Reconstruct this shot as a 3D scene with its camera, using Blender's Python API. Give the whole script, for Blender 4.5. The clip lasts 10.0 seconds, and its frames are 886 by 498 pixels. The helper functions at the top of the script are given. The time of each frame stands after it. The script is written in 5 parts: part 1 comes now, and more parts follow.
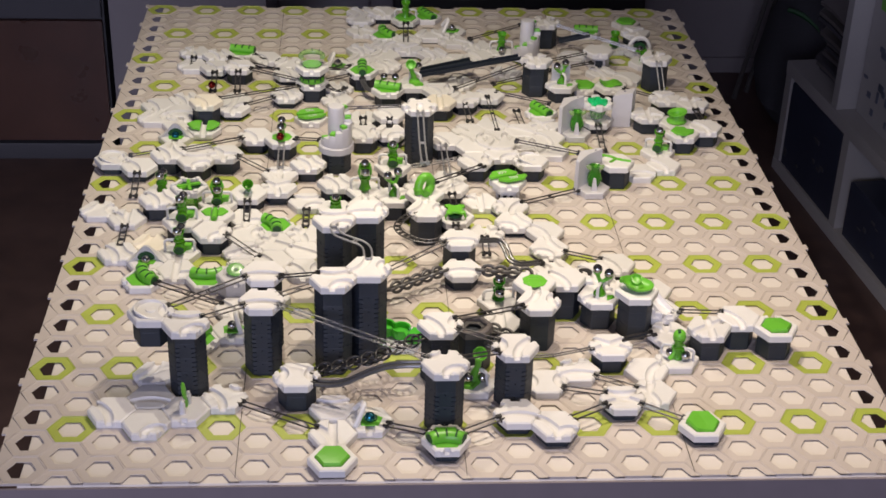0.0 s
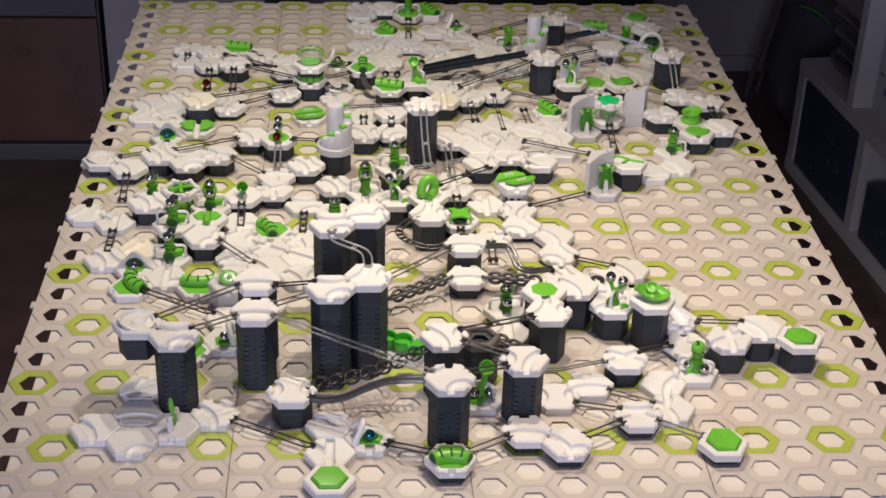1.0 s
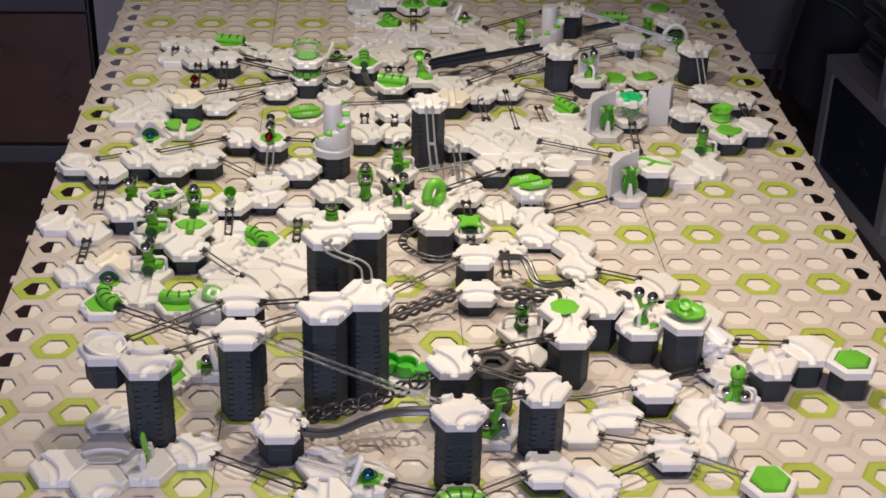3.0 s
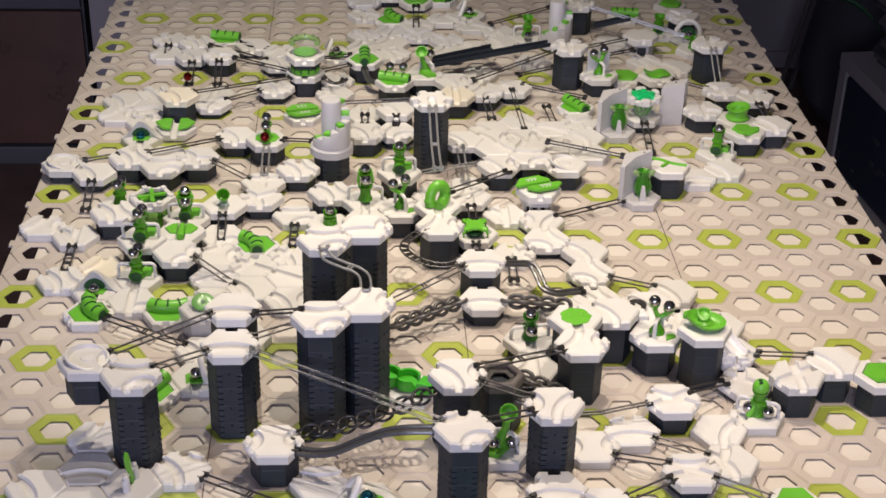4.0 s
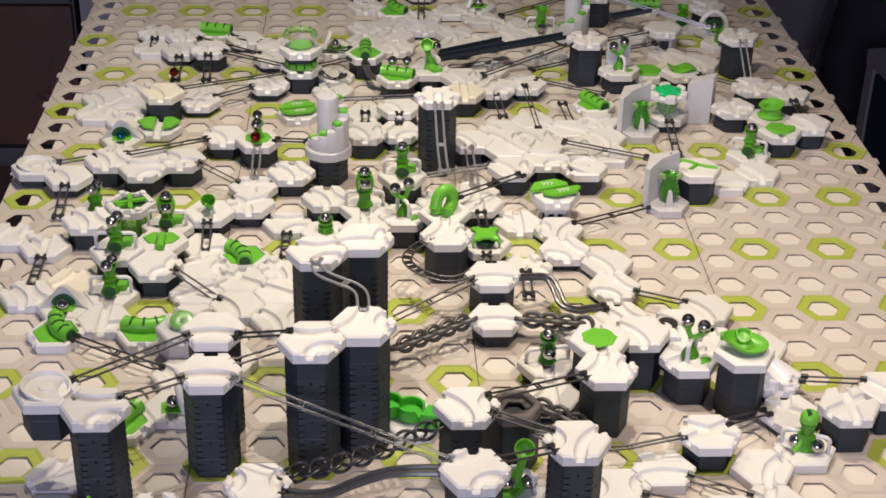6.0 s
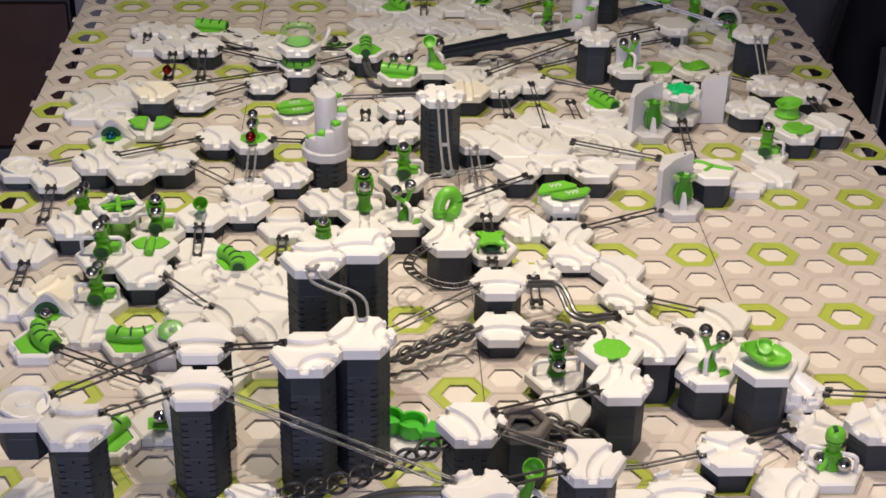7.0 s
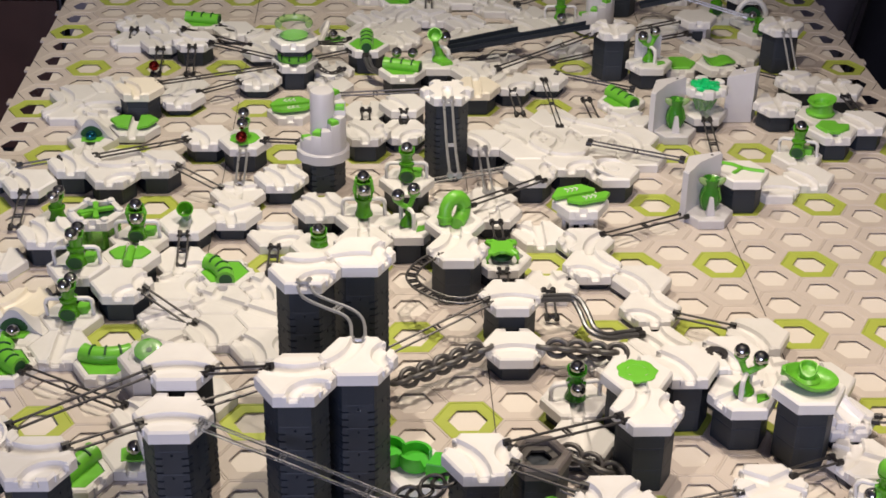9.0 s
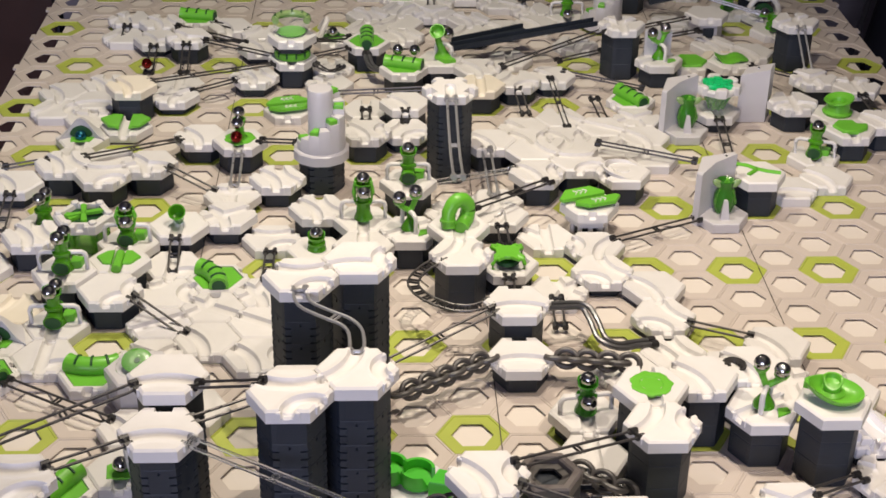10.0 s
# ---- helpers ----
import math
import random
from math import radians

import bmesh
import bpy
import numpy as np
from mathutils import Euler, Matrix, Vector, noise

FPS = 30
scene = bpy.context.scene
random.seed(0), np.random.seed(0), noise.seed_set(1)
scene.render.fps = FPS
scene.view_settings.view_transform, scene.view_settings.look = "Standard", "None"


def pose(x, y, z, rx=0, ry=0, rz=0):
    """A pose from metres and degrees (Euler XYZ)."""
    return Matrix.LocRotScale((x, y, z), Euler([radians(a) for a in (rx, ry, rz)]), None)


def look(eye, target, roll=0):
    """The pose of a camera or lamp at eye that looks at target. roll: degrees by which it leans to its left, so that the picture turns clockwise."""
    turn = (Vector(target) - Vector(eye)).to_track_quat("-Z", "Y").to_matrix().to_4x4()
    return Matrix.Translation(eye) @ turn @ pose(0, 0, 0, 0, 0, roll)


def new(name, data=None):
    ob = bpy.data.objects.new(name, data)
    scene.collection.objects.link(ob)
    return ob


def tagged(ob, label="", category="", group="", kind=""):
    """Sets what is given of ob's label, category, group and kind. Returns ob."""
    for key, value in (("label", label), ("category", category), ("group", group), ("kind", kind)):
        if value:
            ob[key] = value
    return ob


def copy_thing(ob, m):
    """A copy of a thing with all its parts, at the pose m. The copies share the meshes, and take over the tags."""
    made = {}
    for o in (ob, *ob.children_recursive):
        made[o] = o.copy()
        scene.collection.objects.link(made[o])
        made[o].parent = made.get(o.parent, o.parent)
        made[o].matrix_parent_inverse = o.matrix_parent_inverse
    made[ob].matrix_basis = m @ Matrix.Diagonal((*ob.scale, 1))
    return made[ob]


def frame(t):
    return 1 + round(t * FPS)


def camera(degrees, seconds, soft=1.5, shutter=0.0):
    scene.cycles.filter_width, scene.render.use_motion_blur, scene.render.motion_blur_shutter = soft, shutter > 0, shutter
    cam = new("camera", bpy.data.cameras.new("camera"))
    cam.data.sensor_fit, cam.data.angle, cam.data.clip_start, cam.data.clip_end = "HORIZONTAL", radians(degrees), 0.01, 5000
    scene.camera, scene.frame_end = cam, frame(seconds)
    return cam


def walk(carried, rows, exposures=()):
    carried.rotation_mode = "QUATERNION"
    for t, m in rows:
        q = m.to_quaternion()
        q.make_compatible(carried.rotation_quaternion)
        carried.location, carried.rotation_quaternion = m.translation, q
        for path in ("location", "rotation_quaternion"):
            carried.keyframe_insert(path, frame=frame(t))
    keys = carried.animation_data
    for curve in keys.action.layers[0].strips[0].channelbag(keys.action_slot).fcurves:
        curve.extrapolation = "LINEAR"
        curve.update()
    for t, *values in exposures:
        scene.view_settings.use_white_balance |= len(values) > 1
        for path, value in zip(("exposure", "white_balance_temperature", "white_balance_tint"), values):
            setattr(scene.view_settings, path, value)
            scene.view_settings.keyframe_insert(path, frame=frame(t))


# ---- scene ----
# ---- camera: a steady slide forward over the table's front edge ----
D = 0.05                      # flat-to-flat width of one hexagon of the track system
S = math.sqrt(3) / 2          # column spacing in widths
Z0 = 0.78                     # top of the base plates
cam = camera(33.56, 10.0, soft=1.65)
ROWS = [
    (0, 6.464, -28.026, 20.769, -29.636, -4.188, 1.908),
    (0.5, 6.523, -27.070, 20.319, -29.639, -4.108, 1.857),
    (1, 6.581, -26.153, 19.877, -29.630, -4.024, 1.799),
    (1.5, 6.638, -25.264, 19.443, -29.614, -3.937, 1.739),
    (2, 6.694, -24.397, 19.015, -29.594, -3.850, 1.678),
    (2.5, 6.749, -23.547, 18.596, -29.574, -3.764, 1.619),
    (3.25, 6.827, -22.302, 17.982, -29.547, -3.637, 1.537),
    (4, 6.901, -21.092, 17.391, -29.524, -3.512, 1.463),
    (4.5, 6.948, -20.309, 17.009, -29.511, -3.430, 1.416),
    (5, 6.993, -19.549, 16.640, -29.498, -3.349, 1.371),
    (5.5, 7.037, -18.813, 16.283, -29.484, -3.267, 1.326),
    (6.25, 7.100, -17.763, 15.771, -29.460, -3.145, 1.258),
    (7, 7.157, -16.783, 15.289, -29.428, -3.024, 1.189),
    (7.5, 7.192, -16.169, 14.984, -29.402, -2.946, 1.144),
    (8, 7.224, -15.584, 14.691, -29.372, -2.872, 1.100),
    (8.5, 7.250, -15.024, 14.408, -29.340, -2.805, 1.061),
    (9, 7.271, -14.480, 14.134, -29.308, -2.749, 1.032),
    (9.5, 7.284, -13.943, 13.867, -29.280, -2.708, 1.016),
    (10, 7.288, -13.399, 13.602, -29.259, -2.688, 1.023),
]


def aimed(x, y, z, pitch, yaw, roll):
    eye = Vector((x * D, y * D, Z0 + z * D))
    p, w = radians(pitch), radians(yaw)
    return look(eye, eye + Vector((-math.sin(w) * math.cos(p), math.cos(w) * math.cos(p), math.sin(p))), roll)


walk(cam, [(r[0], aimed(*r[1:])) for r in ROWS], exposures=[(0, 0.0, 6500, 10), (10, 0.0, 6500, 10)])

# ---- light: a pendant bar with three bulbs over the table in a dark room ----
world = bpy.data.worlds.new("room_air")
scene.world = world
world.use_nodes = True
world.node_tree.nodes["Background"].inputs[0].default_value = (0.55, 0.62, 0.85, 1)
world.node_tree.nodes["Background"].inputs[1].default_value = 0.075
for k in (-1, 0, 1):          # three bulbs in a row along the pendant's bar
    lamp_data = bpy.data.lights.new("pendant_light", "SPOT")
    lamp_data.energy, lamp_data.spot_size, lamp_data.spot_blend, lamp_data.shadow_soft_size = (27.2, 30.4, 34.4)[k + 1], radians(108), 1.0, 0.011
    lamp_data.color = (0.985, 0.885, 0.70) if k == 1 else (1.0, 0.842, 0.68)
    lamp = new("pendant_light", lamp_data)
    lamp.matrix_world = pose((11.1 - (6.0, 0, 7.2)[k + 1] * k) * D, (7.0 + (8.4, 0, 7.6)[k + 1] * k) * D, Z0 + 21.4 * D)
# bluish area lamp added as soft fill, standing for an assumed, unseen window
day = bpy.data.lights.new("assumed_window_daylight", "AREA")
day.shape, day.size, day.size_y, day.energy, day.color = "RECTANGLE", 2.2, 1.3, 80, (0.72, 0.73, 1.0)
assumed_window_light = new("assumed_window_daylight", day)
assumed_window_light.matrix_world = look((-0.5, -3.18, 1.75), (-0.5, 0, 1.2))

# ---- materials ----


def mat(name, col, rough=0.45, metal=0.0, vary=0.08, scale=60, bump=0.0, trans=0.0, alpha=1.0, col2=None, big=6.0, spec=0.5, random_by="none"):
    m = bpy.data.materials.new(name)
    m.use_nodes = True
    nt = m.node_tree
    b = nt.nodes["Principled BSDF"]
    b.inputs["Roughness"].default_value, b.inputs["Metallic"].default_value = rough, metal
    b.inputs["Transmission Weight"].default_value, b.inputs["Alpha"].default_value = trans, alpha
    b.inputs["Specular IOR Level"].default_value = spec
    co = nt.nodes.new("ShaderNodeTexCoord")
    n1, n2, mx, rp = (nt.nodes.new(k) for k in ("ShaderNodeTexNoise", "ShaderNodeTexNoise", "ShaderNodeMath", "ShaderNodeValToRGB"))
    n1.inputs["Scale"].default_value, n2.inputs["Scale"].default_value = scale, big
    n1.inputs["Detail"].default_value = 4
    nt.links.new(co.outputs["Object"], n1.inputs["Vector"])
    geo = nt.nodes.new("ShaderNodeNewGeometry")
    nt.links.new(geo.outputs["Position"], n2.inputs["Vector"])
    mx.operation = "ADD"
    nt.links.new(n1.outputs[0], mx.inputs[0])
    nt.links.new(n2.outputs[0], mx.inputs[1])
    half = nt.nodes.new("ShaderNodeMath")
    half.operation = "MULTIPLY"
    half.inputs[1].default_value = 0.5
    nt.links.new(mx.outputs[0], half.inputs[0])
    c2 = col2 or tuple(c * (1 - vary) for c in col)
    rp.color_ramp.elements[0].position, rp.color_ramp.elements[1].position = 0.35, 0.65
    rp.color_ramp.elements[0].color, rp.color_ramp.elements[1].color = (*c2, 1), (*col, 1)
    nt.links.new(half.outputs[0], rp.inputs[0])
    last = rp.outputs[0]
    if random_by == "object":
        oi, hs, ma = nt.nodes.new("ShaderNodeObjectInfo"), nt.nodes.new("ShaderNodeHueSaturation"), nt.nodes.new("ShaderNodeMapRange")
        ma.inputs["To Min"].default_value, ma.inputs["To Max"].default_value = 0.94, 1.05
        nt.links.new(oi.outputs["Random"], ma.inputs["Value"])
        nt.links.new(ma.outputs[0], hs.inputs["Value"])
        nt.links.new(last, hs.inputs["Color"])
        last = hs.outputs[0]
    nt.links.new(last, b.inputs["Base Color"])
    rr = nt.nodes.new("ShaderNodeMapRange")
    rr.inputs["To Min"].default_value, rr.inputs["To Max"].default_value = max(0.03, rough - 0.08), min(1, rough + 0.08)
    nt.links.new(n1.outputs[0], rr.inputs["Value"])
    nt.links.new(rr.outputs[0], b.inputs["Roughness"])
    if bump:
        bp = nt.nodes.new("ShaderNodeBump")
        bp.inputs["Strength"].default_value, bp.inputs["Distance"].default_value = bump, 0.0006
        nt.links.new(n1.outputs[0], bp.inputs["Height"])
        nt.links.new(bp.outputs[0], b.inputs["Normal"])
    return m


WHITE = mat("white_plastic", (0.66, 0.647, 0.632), 0.42, vary=0.06, scale=90, random_by="object", spec=0.45)
CREAM = mat("cream_plastic", (0.73, 0.675, 0.57), 0.42, vary=0.05, scale=90)
GREYW = mat("pale_grey_plastic", (0.52, 0.51, 0.53), 0.35, vary=0.06, scale=70)
DARK = mat("dark_slate_plastic", (0.017, 0.024, 0.036), 0.55, vary=0.25, scale=80, bump=0.15)
PLATE = mat("beige_grey_plastic", (0.51, 0.452, 0.41), 0.5, vary=0.07, scale=50, random_by="object")
LIME = mat("lime_plastic", (0.36, 0.42, 0.07), 0.45, vary=0.10, scale=50)
GREEN = mat("bright_green_plastic", (0.135, 0.45, 0.035), 0.34, vary=0.12, scale=60)
# DEEP: dark green parts, and the painted shade inside mouths, slots and holes
DEEP = mat("deep_green_and_hollow_shade", (0.008, 0.07, 0.016), 0.55, vary=0.2, scale=60)
MINT = mat("mint_green_plastic", (0.01, 0.52, 0.16), 0.3, vary=0.1, scale=60)
BRIGHT = mat("bright_grey_rail", (0.42, 0.42, 0.43), 0.3, metal=0.6, vary=0.1, scale=120)
GUN = mat("polished_dark_tube", (0.15, 0.15, 0.155), 0.34, metal=0.7, vary=0.15, scale=80)
LINK = mat("dark_grey_plastic_link", (0.075, 0.07, 0.068), 0.4, vary=0.15, scale=80)
RINGGREY = mat("warm_grey_plastic", (0.14, 0.125, 0.12), 0.35, vary=0.15, scale=70)
STEEL = mat("dark_grey_rail", (0.085, 0.08, 0.08), 0.38, metal=0.55, vary=0.2, scale=120)
KNOB = mat("black_plastic", (0.018, 0.017, 0.018), 0.4, vary=0.2, scale=100)
CHROME = mat("chrome_steel", (0.46, 0.455, 0.45), 0.07, metal=1.0, vary=0.03, scale=60)
RED = mat("red_steel", (0.2, 0.015, 0.012), 0.12, metal=0.9, vary=0.1, scale=60)
TEAL = mat("teal_steel", (0.02, 0.16, 0.22), 0.12, metal=0.9, vary=0.1, scale=60)
FILM = mat("thin_clear_plastic", (0.80, 0.86, 0.80), 0.06, alpha=0.07, vary=0.02)
CLEAR = mat("clear_plastic", (0.93, 0.95, 0.97), 0.06, trans=0.95, vary=0.02)
FROST = mat("frosted_plastic", (0.82, 0.81, 0.83), 0.45, trans=0.3, vary=0.04)
CHANNEL = mat("green_channel_plastic", (0.05, 0.42, 0.02), 0.35, vary=0.12, scale=60)
PETAL = mat("pale_green_plastic", (0.42, 0.62, 0.25), 0.25, trans=0.5, vary=0.1)
VASE = mat("clear_bottle_green_plastic", (0.05, 0.27, 0.02), 0.2, trans=0.35, vary=0.2, scale=40)
PIPE = mat("clear_dark_green_plastic", (0.09, 0.36, 0.015), 0.25, trans=0.25, vary=0.15, scale=60)
GLASSGREEN = mat("clear_green_plastic", (0.35, 0.85, 0.15), 0.15, trans=0.75, vary=0.1)
TABLE = mat("white_table_top", (0.64, 0.59, 0.54), 0.5, vary=0.04, scale=30)
EDGE = mat("violet_grey_laminate", (0.20, 0.17, 0.18), 0.5, vary=0.1, scale=30)
SEAM = mat("seam_shadow_grey", (0.06, 0.05, 0.045), 0.7)
WOOD = mat("dark_floor_boards", (0.11, 0.066, 0.055), 0.4, vary=0.45, scale=14, bump=0.2)
WALLM = mat("grey_wall_paint", (0.285, 0.26, 0.272), 0.8, vary=0.06, scale=25, bump=0.1, big=1.5)
WALLD = mat("grey_wall_panel", (0.36, 0.34, 0.36), 0.6, vary=0.08, scale=25, big=1.5)
BLACK = mat("black_lacquer", (0.02, 0.019, 0.022), 0.4, vary=0.2, scale=30)
BROWN = mat("dark_brown_veneer", (0.10, 0.045, 0.032), 0.3, vary=0.4, scale=9, big=2.5)
BLUEGREY = mat("blue_grey_laminate", (0.066, 0.064, 0.074), 0.5, vary=0.1, scale=20)
SHELFW = mat("white_shelf_laminate", (0.36, 0.345, 0.34), 0.5, vary=0.05, scale=20)
CLOTH = mat("black_cloth", (0.045, 0.045, 0.055), 0.9, vary=0.3, scale=150, bump=0.4)
NAVY = mat("navy_box_card", (0.03, 0.036, 0.065), 0.4, vary=0.3, scale=40)
INK = mat("grey_blue_print", (0.12, 0.135, 0.18), 0.5, vary=0.3, scale=60)

# ---- mesh helpers, in hexagon widths ----


def mesh_of(bm, name, materials, sharp=35, smooth=True):
    me = bpy.data.meshes.new(name)
    bmesh.ops.recalc_face_normals(bm, faces=bm.faces)
    bmesh.ops.scale(bm, vec=(D, D, D), verts=bm.verts)
    bm.to_mesh(me)
    bm.free()
    for m in materials if isinstance(materials, (list, tuple)) else [materials]:
        me.materials.append(m)
    if smooth:
        me.shade_smooth()
        me.set_sharp_from_angle(angle=radians(sharp))
    return me


def part(name, bm, material, parent, label="", at=None):
    """Links a bmesh, or a finished mesh, as one mesh object under a thing."""
    me = bm if isinstance(bm, bpy.types.Mesh) else mesh_of(bm, name, material)
    ob = new(name, me)
    if parent:
        ob.parent = parent
    if at is not None:
        ob.matrix_basis = at
    if label:
        tagged(ob, label)
    return ob


def spot(c, r, h=0.0):
    return Vector((c * S * D, r * D, Z0 + h * D))


def placed(c, r, h, turn=0):
    p = spot(c, r, h)
    return pose(p.x, p.y, p.z, 0, 0, turn)


def base(name, c, r, h, turn=0):
    """An Empty at the foot of a thing."""
    ob = new(name)
    ob.empty_display_size = 0.01
    ob.matrix_basis = placed(c, r, h, turn)
    return ob


def tube(bm, pts, rad, n=8, closed=False):
    pts = [Vector(p) for p in pts]
    rings = []
    k = len(pts)
    for i, p in enumerate(pts):
        a, b = pts[(i - 1) % k if closed else max(0, i - 1)], pts[(i + 1) % k if closed else min(k - 1, i + 1)]
        d = (b - a).normalized()
        side = d.cross(Vector((0, 0, 1)))
        side = side.normalized() if side.length > 0.05 else Vector((1, 0, 0))
        up = side.cross(d).normalized()
        w = rad[i] if isinstance(rad, (list, tuple)) else rad
        rings.append([bm.verts.new(p + w * (math.cos(2 * math.pi * j / n) * side + math.sin(2 * math.pi * j / n) * up)) for j in range(n)])
    for i in range(k if closed else k - 1):
        A, B = rings[i], rings[(i + 1) % k]
        for j in range(n):
            bm.faces.new((A[j], A[(j + 1) % n], B[(j + 1) % n], B[j]))
    if not closed:
        bm.faces.new(rings[0][::-1])
        bm.faces.new(rings[-1])
    return bm


def lathe(bm, profile, n=24, centre=(0, 0, 0), closed=False):
    """Turns (radius, height) pairs round z."""
    cx, cy, cz = centre
    rings = [[bm.verts.new((cx + r * math.cos(2 * math.pi * j / n), cy + r * math.sin(2 * math.pi * j / n), cz + z)) for j in range(n)] if r > 1e-4 else [bm.verts.new((cx, cy, cz + z))] for r, z in profile]
    pairs = list(zip(rings, rings[1:])) + ([(rings[-1], rings[0])] if closed else [])
    for A, B in pairs:
        for j in range(n):
            q = [A[j % len(A)], A[(j + 1) % len(A)], B[(j + 1) % len(B)], B[j % len(B)]]
            q = [v for i, v in enumerate(q) if v not in q[:i]]
            if len(q) > 2:
                bm.faces.new(q)
    return bm


def prism(bm, outline, z0, z1, inset=0.0):
    """An upright prism with a chamfer of inset along its upper edge."""
    cx, cy = sum(p[0] for p in outline) / len(outline), sum(p[1] for p in outline) / len(outline)

    def ring(z, k):
        return [bm.verts.new((cx + (x - cx) * k, cy + (y - cy) * k, z)) for x, y in outline]
    size = max(math.hypot(x - cx, y - cy) for x, y in outline)
    levels = [ring(z0, 1), ring(z1 - inset, 1)] + ([ring(z1, 1 - inset / size)] if inset else [])
    n = len(outline)
    for A, B in zip(levels, levels[1:]):
        for j in range(n):
            bm.faces.new((A[j], A[(j + 1) % n], B[(j + 1) % n], B[j]))
    bm.faces.new(levels[0][::-1])
    bm.faces.new(levels[-1])
    return bm


def box(bm, x0, y0, z0, x1, y1, z1, inset=0.0):
    return prism(bm, [(x0, y0), (x1, y0), (x1, y1), (x0, y1)], z0, z1, inset)


def hexagon(apothem, cx=0, cy=0):
    s = apothem / S
    return [(cx + s * math.cos(math.pi / 3 * k), cy + s * math.sin(math.pi / 3 * k)) for k in range(6)]


def ball(bm, p, r, u=16, v=10):
    return lathe(bm, [(0, -r)] + [(r * math.cos(a), r * math.sin(a)) for a in (math.pi * (k / v - 0.5) for k in range(1, v))] + [(0, r)], u, p)


# ---- the track tile: a chamfered hexagon with grooves for the marbles ----
# a groove is two edge numbers; edge k looks towards 30 + 60 k degrees


def edge_dir(k):
    a = math.radians(30 + 60 * k)
    return np.array([math.cos(a), math.sin(a)])


def groove_distance(p, a, b):
    d = (b - a) % 6
    if d > 3:
        a, b, d = b, a, 6 - d
    if d == 0:      # a dead end from the middle to one edge
        n = edge_dir(a)
        return np.where(p @ n > 0, np.abs(p @ np.array([-n[1], n[0]])), np.hypot(p[:, 0], p[:, 1]))
    if d == 3:
        n = edge_dir(a)
        return np.abs(p @ np.array([-n[1], n[0]]))
    n1, n2 = edge_dir(a), edge_dir(b)
    centre = (n1 + n2) / (1 + n1 @ n2) * 0.5
    rad = np.linalg.norm(centre - 0.5 * n1)
    return np.abs(np.hypot(p[:, 0] - centre[0], p[:, 1] - centre[1]) - rad)


TILES = {}


